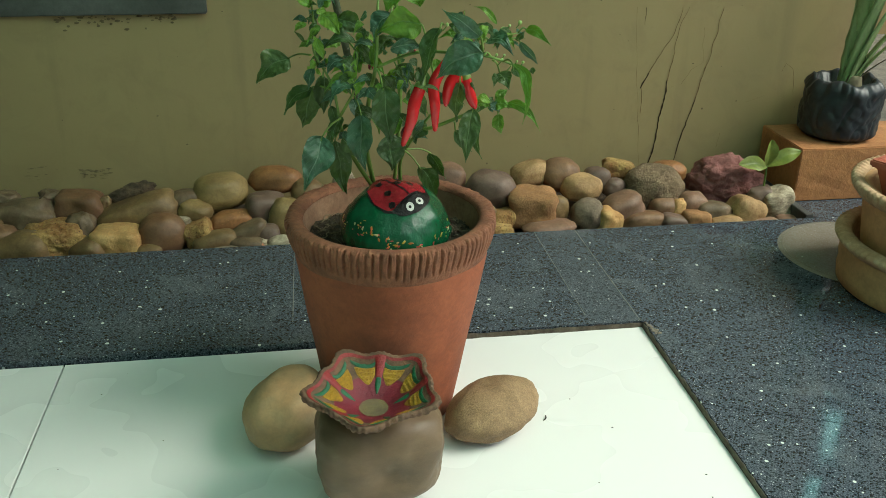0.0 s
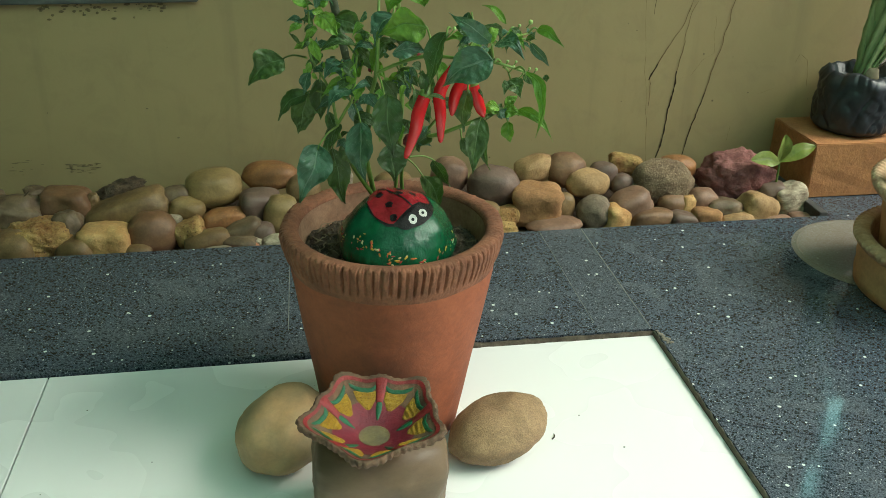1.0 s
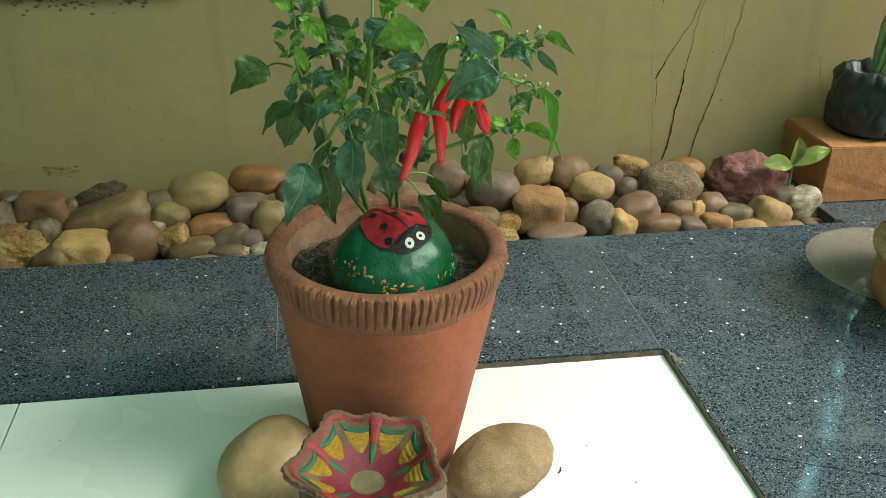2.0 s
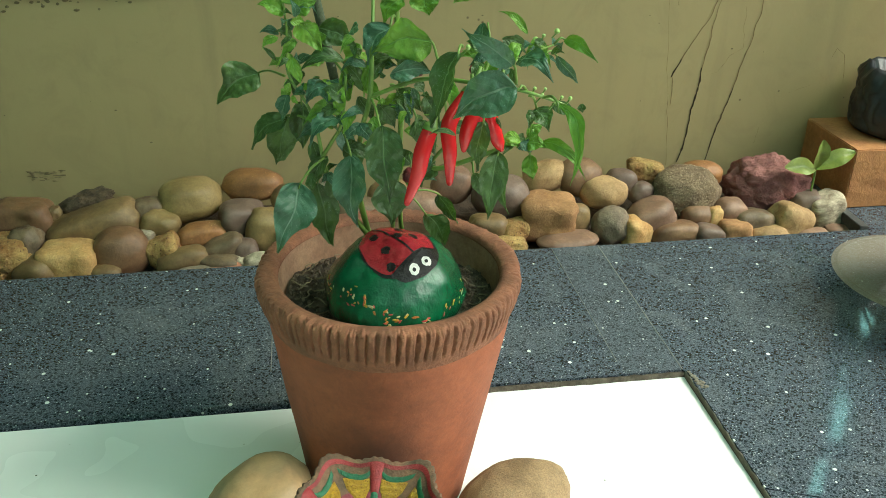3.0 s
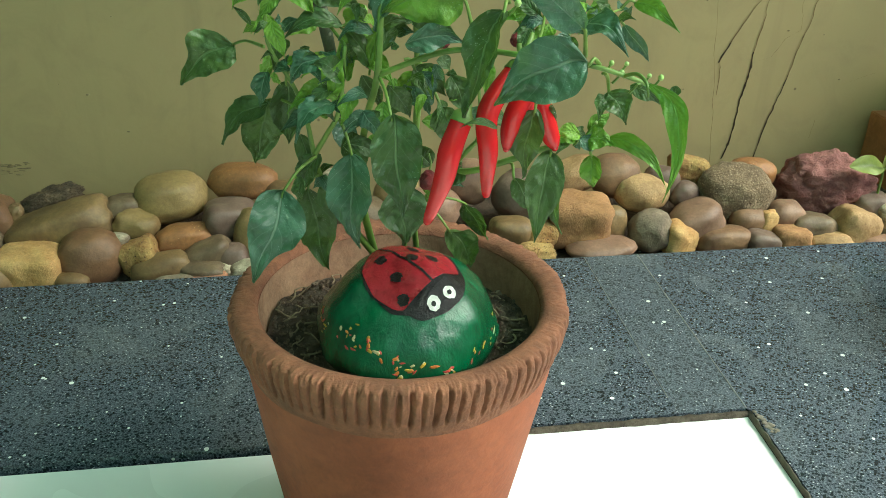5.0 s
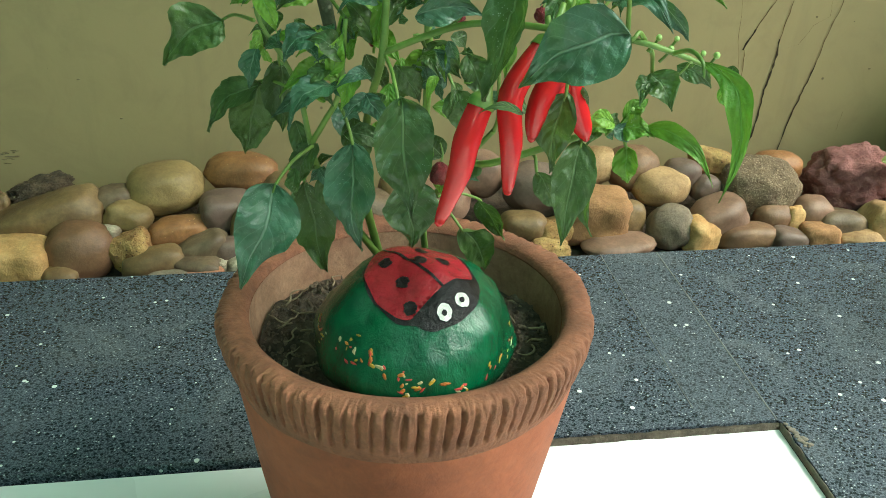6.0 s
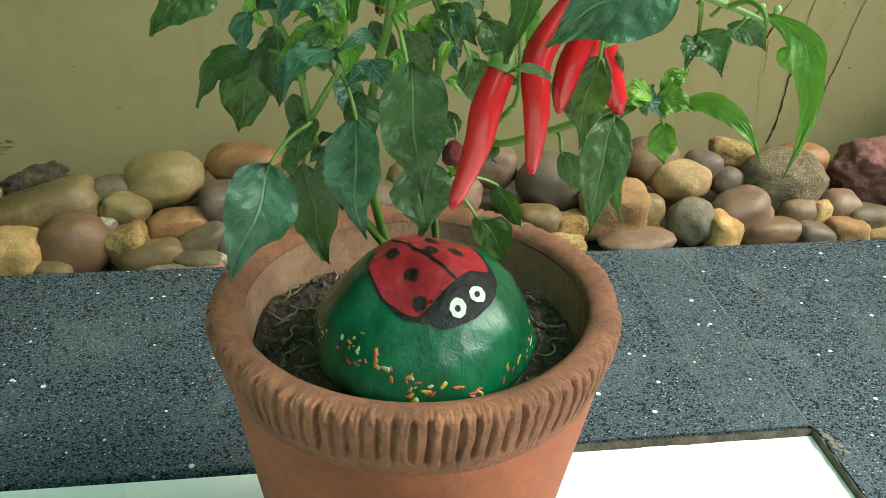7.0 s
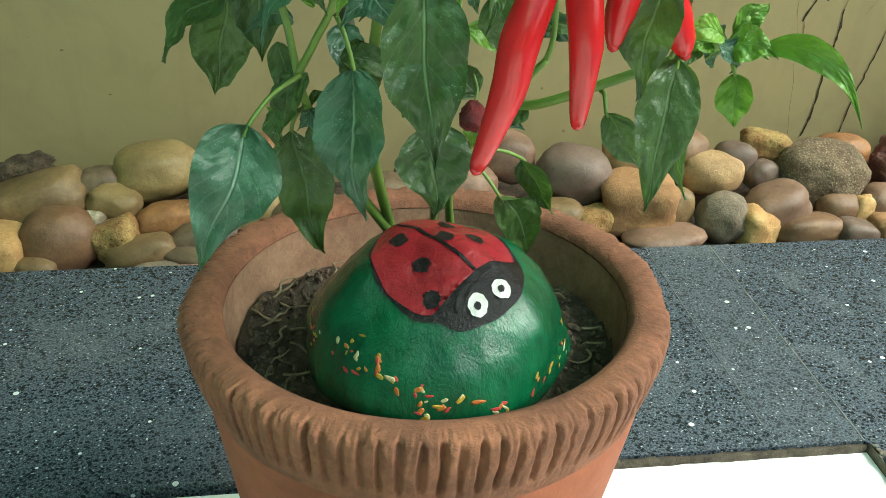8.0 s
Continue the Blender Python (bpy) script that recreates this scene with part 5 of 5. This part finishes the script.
limb("branch", [(0.201, 1.110, 0.364), (0.211, 1.090, 0.370), (0.243, 1.070, 0.389), (0.267, 1.057, 0.403), (0.284, 1.050, 0.406)], [0.0020, 0.0021, 0.0020, 0.0018, 0.0015])
limb("branch", [(0.215, 1.100, 0.386), (0.215, 1.090, 0.404), (0.203, 1.050, 0.464)], [0.0013, 0.0012, 0.0009])
limb("branch", [(0.237, 1.000, 0.467), (0.261, 1.060, 0.469), (0.309, 1.120, 0.465)], [0.0009, 0.0009, 0.0007])
limb("branch", [(0.224, 1.000, 0.475), (0.238, 1.040, 0.482), (0.239, 1.060, 0.500)], [0.0009, 0.0008, 0.0007])
limb("branch", [(0.131, 1.070, 0.459), (0.121, 1.090, 0.468), (0.100, 1.100, 0.486)], [0.0011, 0.0009, 0.0008])
limb("cane", [(0.142, 1.133, 0.343), (0.130, 1.135, 0.407), (0.120, 1.130, 0.463), (0.110, 1.120, 0.515)], [0.0027, 0.0032, 0.0043, 0.0041])
limb("branch", [(0.178, 1.195, 0.253), (0.183, 1.150, 0.399), (0.177, 1.140, 0.510)], [0.0020, 0.0026, 0.0025])
chilli([(0.187, 0.995, 0.442), (0.180, 0.990, 0.426), (0.177, 0.990, 0.410), (0.169, 0.992, 0.385)], .0063)
chilli([(0.216, 1.005, 0.464), (0.200, 0.995, 0.445), (0.200, 0.990, 0.423), (0.201, 0.995, 0.398)], .0059)
chilli([(0.233, 1.010, 0.460), (0.218, 1.005, 0.443), (0.214, 1.005, 0.430), (0.213, 1.005, 0.420)], .0056)
chilli([(0.236, 1.030, 0.442), (0.242, 1.030, 0.422), (0.245, 1.030, 0.414), (0.247, 1.030, 0.409)], .0056)
chilli([(0.224, 1.020, 0.452), (0.226, 1.020, 0.442), (0.225, 1.020, 0.434), (0.221, 1.020, 0.427)], .006)
fruit("dried_fruit", (0.150, 1.147, 0.425), 0.0032)
fruit("dried_fruit", (0.238, 1.100, 0.452), 0.0044)
fruit("dried_fruit", (0.182, 1.085, 0.367), 0.0062)
fruit("dried_fruit", (0.209, 1.095, 0.451), 0.003)
fruit("dried_fruit", (0.193, 1.100, 0.451), 0.003)
fruit("green_fruit", (0.145, 1.160, 0.429), 0.0042)
fruit("flower_bud", (0.270, 0.972, 0.466), 0.0016)
fruit("flower_bud", (0.281, 0.972, 0.468), 0.0018)
fruit("flower_bud", (0.261, 0.973, 0.471), 0.0016)
fruit("flower_bud", (0.263, 0.973, 0.475), 0.0014)
fruit("flower_bud", (0.275, 0.972, 0.469), 0.0015)
fruit("flower_bud", (0.256, 0.975, 0.475), 0.0016)
fruit("flower_bud", (0.270, 1.055, 0.405), 0.003)
fruit("flower_bud", (0.313, 1.126, 0.475), 0.003)
fruit("flower_bud", (0.294, 1.124, 0.469), 0.003)
fruit("flower_bud", (0.301, 1.124, 0.472), 0.002)
fruit("flower_bud", (0.252, 1.050, 0.368), 0.002)
fruit("flower_bud", (0.277, 1.050, 0.416), 0.002)
fruit("flower_bud", (0.211, 0.990, 0.501), 0.0022)

sprouts = random.Random(21)
for cx_, cy_, cz_ in ((0.113, 1.080, 0.448), (0.118, 1.070, 0.424), (0.129, 1.070, 0.443), (0.144, 1.060, 0.427), (0.170, 1.080, 0.432), (0.188, 1.090, 0.425), (0.189, 1.110, 0.366), (0.091, 1.090, 0.467), (0.088, 1.090, 0.483), (0.097, 1.090, 0.446), (0.234, 1.050, 0.475), (0.244, 1.030, 0.473), (0.269, 1.050, 0.408), (0.295, 1.110, 0.464), (0.308, 1.120, 0.455), (0.140, 1.070, 0.487), (0.153, 1.070, 0.459), (0.165, 1.070, 0.471), (0.179, 1.080, 0.446), (0.091, 1.090, 0.499), (0.110, 1.100, 0.364), (0.231, 1.040, 0.416)):
    for k in range(5):
        b = Vector((cx_ + sprouts.uniform(-0.008, 0.008), cy_ + sprouts.uniform(-0.010, 0.010), cz_ + sprouts.uniform(-0.008, 0.008)))
        d = Vector((sprouts.uniform(-1, 1), sprouts.uniform(-1, 0.6), sprouts.uniform(-1, 0.7))).normalized() * sprouts.uniform(0.011, 0.021)
        leaf(b, b + d, d.length * sprouts.uniform(0.35, 0.55), (sprouts.uniform(-0.6, 0.6), -0.8, sprouts.uniform(0.1, 0.9)), sprouts.uniform(0.05, 0.3), (MATURE, DUSTY_SHEEN, YOUNG)[k % 3], None)
# ---- bits on the soil ----
bits = random.Random(11)
seed_bm = bmesh.new()
bmesh.ops.create_icosphere(seed_bm, subdivisions=1, radius=1)
seed_verts = [v.co.copy() for v in seed_bm.verts]
seed_faces = [[v.index for v in f.verts] for f in seed_bm.faces]
seed_bm.free()
crumb_verts, crumb_faces = [], []
for k in range(2400):
    a, r = bits.uniform(0, 2 * math.pi), 0.097 * math.sqrt(bits.random())
    x, y = r * math.cos(a), r * math.sin(a)
    s = bits.uniform(0.0006, 0.0013 + 0.0022 * bits.random() ** 3)
    m = pose(x, y, soil_level(Vector((x, y, 0))) + bits.uniform(-0.001, 0.002), bits.uniform(0, 360), bits.uniform(0, 360), bits.uniform(0, 360)) @ Matrix.Diagonal((s * bits.uniform(0.8, 2.2), s, s * 0.7, 1))
    first = len(crumb_verts)
    crumb_verts.extend((m @ v)[:] for v in seed_verts)
    crumb_faces.extend([first + n for n in f] for f in seed_faces)
crumbs_mesh = bpy.data.meshes.new("soil_crumbs")
crumbs_mesh.from_pydata(crumb_verts, [], crumb_faces)
CRUMB = surface("brown compost crumbs", (0.075, 0.052, 0.036), (0.24, 0.170, 0.112), 200, 500, 0.95, 0.8)
crumbs_mesh.materials.append(CRUMB)
soil_crumbs = new("soil_crumbs", crumbs_mesh)
soil_crumbs.location = POT
tagged(soil_crumbs, "loose crumbs of dark soil in the pot", "soil", kind="stuff")
ROOTLET = surface("dry pale root", (0.32, 0.24, 0.15), (0.17, 0.125, 0.075), 80, 300, 0.9, 0.4)
for k in range(40):
    a = bits.choice((bits.gauss(3.25, 0.35), bits.gauss(-0.15, 0.4), bits.uniform(0, 6.28)))
    r = bits.uniform(0.070, 0.094)
    p = Vector((r * math.cos(a), r * math.sin(a), 0))
    p.z = soil_level(p) + 0.0025
    pts = [p]
    heading = bits.uniform(0, 6.28)
    for s in range(4):
        heading += bits.uniform(-0.9, 0.9)
        p = p + Vector((math.cos(heading) * 0.005, math.sin(heading) * 0.005, bits.uniform(-0.002, 0.003)))
        if p.xy.length > 0.096:
            p = Vector((p.x * 0.094 / p.xy.length, p.y * 0.094 / p.xy.length, p.z))
        pts.append(p.copy())
    lump("dry_root", tube(pts, [0.0007, 0.0008, 0.0007, 0.0005, 0.0003], 5), ROOTLET, "dry pale curled rootlet lying on the potting soil", "root", POT, "rootlets on the soil")

# ---- clay planters ----
planter = thing("clay_planter", "wide buff clay planter with a pie-crust rim", "planter", (1.070, 1.318, 0.0))


def crimp(count, amount, from_r):
    def shift(a, i, r, z):
        if r < from_r:
            return r, z
        s = math.cos(a * count + 0.6 * noise.noise(Vector((math.cos(a) * 5, math.sin(a) * 5, 1))))
        return r + amount * s, z + amount * 0.7 * s
    return shift


part("tub", lathe([(0.01, 0), (0.150, 0), (0.155, 0.004), (0.157, 0.020), (0.1555, 0.032), (0.158, 0.045), (0.157, 0.070)], 128), BUFF_CLAY, planter)
part("pinched_rim", lathe([(0.157, 0.066), (0.162, 0.070), (0.168, 0.077), (0.168, 0.083), (0.160, 0.087), (0.146, 0.086), (0.143, 0.080), (0.142, 0.03), (0.01, 0.03)], 480, crimp(84, 0.0016, 0.1615)), BUFF_PALE, planter, "pale pie-crust clay rim")
upper = thing("clay_pot", "buff clay pot with frilled pale rim standing in a planter", "pot", (1.070, 1.318, 0.0305))
part("body", lathe([(0.01, 0), (0.120, 0), (0.126, 0.010), (0.136, 0.09), (0.142, 0.135), (0.140, 0.137), (0.128, 0.135), (0.122, 0.05), (0.01, 0.05)], 128), BUFF_CLAY, upper)
part("frilled_rim", lathe([(0.141, 0.118), (0.150, 0.122), (0.158, 0.132), (0.160, 0.142), (0.154, 0.147), (0.142, 0.142), (0.139, 0.130)], 480, crimp(72, 0.0022, 0.1495)), BUFF_PALE, upper, "frilled pale clay rim")
inner_pot = thing("red_planter", "square red planter standing inside a clay pot", "planter", (1.078, 1.322, 0.0815), 28)
bm = bmesh.new()
rings = []
for half, z in ((0.066, 0.0), (0.098, 0.115), (0.106, 0.117), (0.106, 0.128), (0.098, 0.128), (0.092, 0.10), (0.01, 0.10)):
    rings.append([bm.verts.new((sx * half, sy * half, z)) for sx, sy in ((-1, -1), (1, -1), (1, 1), (-1, 1))])
for lower, up in zip(rings, rings[1:]):
    for j in range(4):
        bm.faces.new((lower[j], lower[(j + 1) % 4], up[(j + 1) % 4], up[j]))
bmesh.ops.bevel(bm, geom=list(bm.edges), offset=0.002, segments=2, affect="EDGES")
part("shell", bm, RED_CLAY, inner_pot, smooth=False)

# pale tan disc and ring that paint a glare onto the polished granite
GLARE = granite_material("granite with painted glare", 0.55, (0.34, 0.30, 0.235))
GLARE_EDGE = granite_material("pale edge of the painted glare", 0.62, (0.30, 0.27, 0.21))
stain = lathe([(0.0005, 0.0012), (0.06, 0.0012), (0.12, 0.0012), (0.138, 0.0012), (0.140, 0.0)], 96)
tagged(lump("water_stain", stain, GLARE, "pale round patch of glare painted on the dark granite", "stain", (1.023, 1.461, 0.0), kind="structure"))
stain_edge = lathe([(0.1290, 0.0014), (0.1295, 0.0018), (0.1330, 0.0018), (0.1335, 0.0014)], 96)
tagged(lump("stain_edge", stain_edge, GLARE_EDGE, "pale thin edge of the round painted glare", "stain", (1.023, 1.461, 0.0), kind="structure"))

# ---- brick, bagged aloe and seedling ----
brick = box((0, 0, 0), (0.30, 0.165, 0.108), 0.0018, segments=2)
bmesh.ops.subdivide_edges(brick, edges=list(brick.edges), cuts=5, use_grid_fill=True)
for v in brick.verts:
    v.co += Vector((noise.noise(v.co * 40), noise.noise(v.co * 40 + Vector((5, 0, 0))), noise.noise(v.co * 40 + Vector((0, 7, 0))))) * 0.0016
tagged(lump("clay_block", brick, BRICK, "orange clay block standing on granite against the wall", "brick", (1.022, 1.704, 0.0005), smooth=False))

bag = thing("plant_bag", "crumpled black plastic grow bag with an aloe plant", "grow bag", (1.140, 1.790, 0.109))


def crumple(a, i, r, z):
    ca, sa = math.cos(a), math.sin(a)
    crease = (1 - abs(noise.noise(Vector((ca * 2.2, sa * 2.2, z * 22 + 4))))) ** 12 + 0.8 * (1 - abs(noise.noise(Vector((ca * 3.5 + z * 20, sa * 3.5, z * 45 + 9))))) ** 14
    k = 0.05 * noise.noise(Vector((ca * 1.3, sa * 1.3, z * 14))) - 0.055 * crease + 0.012 * noise.noise(Vector((ca * 12, sa * 12, z * 190)))
    if z > 0.075:
        k += 0.16 * noise.noise(Vector((ca * 1.9, sa * 1.9, 8))) * (z - 0.075) / 0.03
    return r * (1 + k), z + (0.016 * noise.noise(Vector((math.cos(a) * 2, math.sin(a) * 2, 3))) if z > 0.08 else 0)


part("film", lathe([(0.005, 0), (0.060, 0.0), (0.070, 0.006)] + [(0.079 - 0.003 * abs(t - 10) / 10, 0.012 + 0.00375 * t) for t in range(21)] + [(0.078, 0.095), (0.074, 0.104), (0.068, 0.112), (0.062, 0.116), (0.056, 0.112), (0.052, 0.098), (0.01, 0.094)], 160, crumple), POLY, bag, "wrinkled black plastic film")
part("soil", lathe([(0.004, 0.099), (0.03, 0.099), (0.048, 0.096), (0.049, 0.08)], 48), SOIL, bag)

ALOE = surface("dusty green aloe skin", (0.34, 0.42, 0.18), (0.22, 0.31, 0.12), 22, 160, 0.5, 0.2, 0.001, 0.2, (0.42, 0.46, 0.33), 55, 0.10, stretch=(1, 1, 0.5))
ALOE_PALE = surface("pale dried aloe leaf", (0.27, 0.23, 0.13), (0.17, 0.14, 0.075), 22, 160, 0.8, 0.3, 0.001, 0.25)
aloe = thing("aloe_plant", "tall green aloe growing in a black plastic bag", "plant", (1.152, 1.795, 0.200))


def aloe_leaf(lean, turn, length, wide, material=ALOE):
    """A thick channelled leaf that tapers to a point, with small teeth."""
    bm = bmesh.new()
    rows = []
    dx, dy = math.cos(radians(turn)), math.sin(radians(turn))
    for i in range(19):
        s = i / 18
        w = wide * (1 - s) ** 0.75 * (0.75 + 0.6 * min(s * 4, 1) * 0.4)
        out = lean * length * s * (0.6 + 0.5 * s)
        c = Vector((dx * out, dy * out, length * s * (1 - 0.12 * lean * s)))
        side = Vector((-dy, dx, 0))
        back = Vector((dx, dy, -0.3)).normalized()
        row = []
        for j in range(10):
            a = 2 * math.pi * j / 10
            tooth = 1.0 + (0.10 if i % 2 and j in (0, 5) else 0)
            row.append(bm.verts.new(c + side * (math.cos(a) * w / 2 * tooth) + back * (w * 0.11 * math.sin(a) + 0.30 * w * (abs(math.cos(a)) ** 2 * -0.6))))
        rows.append(row)
    for lower, up in zip(rows, rows[1:]):
        for j in range(10):
            k = (j + 1) % 10
            bm.faces.new((lower[j], lower[k], up[k], up[j]))
    bm.faces.new(rows[-1])
    bm.faces.new(rows[0][::-1])
    bmesh.ops.recalc_face_normals(bm, faces=bm.faces)
    return part("leaf", bm, material, aloe)


for lean, turn, length, wide in ((0.10, -112, 0.34, 0.050), (0.05, -84, 0.36, 0.060), (0.22, -62, 0.36, 0.056), (0.32, -38, 0.30, 0.050), (0.12, -140, 0.36, 0.040), (0.55, -25, 0.24, 0.034), (0.10, 100, 0.38, 0.050), (0.7, -25, 0.18, 0.024)):
    aloe_leaf(lean, turn, length, wide)
aloe_leaf(0.35, 185, 0.05, 0.016, ALOE_PALE)
aloe_leaf(0.9, -45, 0.13, 0.016, ALOE_PALE)
part("stump", tube([(0, 0, -0.02), (0.002, -0.002, 0.012), (0.004, -0.002, 0.03)], [0.022, 0.021, 0.016], 16), ALOE_PALE, aloe, "brown scaly stump")

SEED = surface("fresh seedling leaf", (0.25, 0.29, 0.050), (0.17, 0.22, 0.038), 40, 180, 0.5, 0.3, 0.001, 0.2)
seedling = thing("seedling", "small light green seedling between the stones and the block", "plant", (0.958, 1.712, 0.030))


def seed_leaf(tip, wide, face):
    bm = bmesh.new()
    axis = Vector(tip)
    n = Vector(face).normalized()
    side = axis.cross(n).normalized()
    rows = []
    for i in range(15):
        s = i / 14
        w = wide * math.sin(math.pi * (0.04 + 0.94 * s)) ** 0.8
        rows.append([bm.verts.new(Vector((0, 0, 0.045)) + axis * s + side * (u * w / 2) + n * (0.25 * axis.length * math.sin(s * 2.4) * 0.5 + 0.18 * w * abs(u) + 0.003 * noise.noise(Vector((s * 4, u * 2, wide * 900))))) for u in (-1, -0.6, -0.25, 0, 0.25, 0.6, 1)])
    for lower, up in zip(rows, rows[1:]):
        for j in range(6):
            bm.faces.new((lower[j], lower[j + 1], up[j + 1], up[j]))
    return part("leaf", bm, SEED, seedling)


part("stem", tube([(0, 0, -0.03), (0.001, 0, 0.02), (0, 0, 0.047)], [0.0022, 0.002, 0.0018], 8), STEM, seedling)
seed_leaf((0.066, 0.0, 0.026), 0.030, (-0.2, -0.7, 0.7))
seed_leaf((-0.062, -0.005, 0.005), 0.032, (0.0, -0.7, 0.7))
seed_leaf((-0.008, -0.012, 0.058), 0.029, (0.1, -0.95, 0.2))

# ---- cracks and scuffs on the wall ----
HAIRLINE = surface("brown hairline crack", (0.17, 0.105, 0.042), (0.25, 0.170, 0.075), 60, 200, 1.0, 0.2)
CRACK = surface("dark crack", (0.026, 0.016, 0.006), (0.07, 0.045, 0.020), 60, 200, 1.0, 0.2)
SCUFF = surface("brown grime", (0.20, 0.145, 0.070), (0.26, 0.195, 0.100), 60, 200, 0.95, 0.2)


def crack(points, widths, material=CRACK):
    """A ragged hairline on the plaster through (x, z) points."""
    bm = bmesh.new()
    rows = []
    for i in range(len(points) - 1):
        (x0, z0), (x1, z1) = points[i], points[i + 1]
        for s in range(6 if i < len(points) - 2 else 7):
            t = s / 6
            z = z0 + (z1 - z0) * t
            w = 0.8 * (widths[i] * (1 - t) + widths[i + 1] * t) * (1 + 0.9 * noise.noise(Vector((x0 * 9, z * 160, 0))))
            x = x0 + (x1 - x0) * t + 0.0030 * noise.noise(Vector((z * 45, 2, x0))) + 0.0014 * noise.noise(Vector((z * 150, 5, 0)))
            rows.append([bm.verts.new((x - w / 2, WALL_Y - 0.0008, z)), bm.verts.new((x + w / 2, WALL_Y - 0.0008, z))])
    for a, b in zip(rows, rows[1:]):
        bm.faces.new((a[0], a[1], b[1], b[0]))
    part("crack", bm, material, wall_north, smooth=False)


crack([(0.818, 0.352), (0.816, 0.325), (0.800, 0.286), (0.775, 0.248), (0.763, 0.222)], [0.0013, 0.0015, 0.0018, 0.0020, 0.0025], HAIRLINE)
crack([(0.763, 0.222), (0.748, 0.191)], [0.0030, 0.0042])
crack([(0.750, 0.191), (0.752, 0.168), (0.753, 0.138)], [0.0020, 0.0015, 0.0010], HAIRLINE)
crack([(0.832, 0.352), (0.815, 0.303), (0.812, 0.264), (0.804, 0.207)], [0.0010, 0.0013, 0.0014, 0.0018], HAIRLINE)
crack([(0.804, 0.207), (0.802, 0.178), (0.797, 0.143), (0.793, 0.101), (0.790, 0.058), (0.781, 0.027)], [0.0025, 0.0037, 0.0037, 0.0032, 0.0040, 0.0032])
crack([(0.903, 0.350), (0.899, 0.312), (0.888, 0.251), (0.876, 0.205), (0.869, 0.170)], [0.0015, 0.0015, 0.0018, 0.0020, 0.0022], HAIRLINE)
crack([(0.869, 0.170), (0.858, 0.123), (0.847, 0.087), (0.837, 0.025)], [0.0021, 0.0026, 0.0029, 0.0025])
crack([(0.875, 0.240), (0.853, 0.227), (0.835, 0.198), (0.812, 0.192)], [0.0005, 0.0006, 0.0006, 0.0004], HAIRLINE)
crack([(0.725, 0.353), (0.737, 0.220), (0.750, 0.127), (0.762, 0.022)], [0.0006, 0.0006, 0.0006, 0.0006], HAIRLINE)
crack([(0.743, 0.353), (0.746, 0.318)], [0.0010, 0.0009])
crack([(0.869, 0.313), (0.872, 0.274), (0.875, 0.240)], [0.0005, 0.0005, 0.0005], HAIRLINE)
crack([(0.933, 0.090), (0.929, 0.059)], [0.0006, 0.0006], HAIRLINE)
crack([(1.049, 0.217), (1.058, 0.235), (1.074, 0.223), (1.084, 0.168)], [0.0006, 0.0009, 0.0014, 0.0006], HAIRLINE)
crack([(0.979, 0.155), (1.000, 0.162), (1.019, 0.168)], [0.0005, 0.0009, 0.0005], HAIRLINE)
grime = random.Random(3)


def speckle(x0, x1, z0, z1, count, small, big, flat=1.0):
    """Specks of dirt on the plaster, in one part."""
    bm = bmesh.new()
    for k in range(count):
        s = grime.uniform(small, big)
        made = bmesh.ops.create_icosphere(bm, subdivisions=1, radius=1)
        bmesh.ops.transform(bm, verts=made["verts"], matrix=Matrix.Translation((grime.uniform(x0, x1), WALL_Y - 0.0003, grime.triangular(z0, z1, z1))) @ Matrix.Diagonal((s * grime.uniform(1, 2.5) * flat, 0.0007, s, 1)))
    part("grime", bm, SCUFF, wall_north, "brown specks of dirt")


speckle(-0.36, -0.15, 0.325, 0.353, 60, 0.0008, 0.0028)
speckle(-0.45, 1.2, 0.05, 0.42, 34, 0.0006, 0.0014)
speckle(-0.365, -0.30, 0.043, 0.064, 60, 0.0003, 0.0007, 5.0)
speckle(-0.46, -0.40, 0.03, 0.075, 16, 0.0003, 0.0006, 6.0)

# ---- twig on the stones ----
TWIG = surface("dry brown twig", (0.13, 0.09, 0.05), (0.08, 0.055, 0.03), 60, 250, 0.9, 0.5)
lump("twig", tube([(-0.425, 1.738, 0.038), (-0.416, 1.740, 0.047), (-0.405, 1.741, 0.056), (-0.391, 1.742, 0.069)], [0.0022, 0.0019, 0.0016, 0.0008], 7), TWIG, "short dry brown twig stuck between the stones", "twig")

# ---- specks on the tile ----
FLECK = surface("dark dirt", (0.03, 0.025, 0.02), (0.06, 0.05, 0.04), 100, 300, 0.95, 0.3)
lump("dirt_fleck", tube([(0, 0, 0.0006), (0.004, 0.004, 0.0008), (0.005, 0.010, 0.0006)], [0.0008, 0.0010, 0.0004], 6), FLECK, "curled dark fleck of dirt on the white tile", "dirt", (0.351, 1.060, -0.008), "flecks on the tile")
for k in range(26):
    x, y = grime.uniform(-0.3, 0.54), grime.uniform(0.85, 1.26)
    if 0.0 < x < 0.37 and y > 0.9:
        continue
    r = grime.uniform(0.0006, 0.0014)
    lump("dirt_fleck", pebble(r * 2.5, r * 1.6, r, 0.4, 0.0, k + 60, 1), FLECK, "tiny dark speck of dirt on the white tile", "dirt", (x, y, -0.0078), "flecks on the tile")
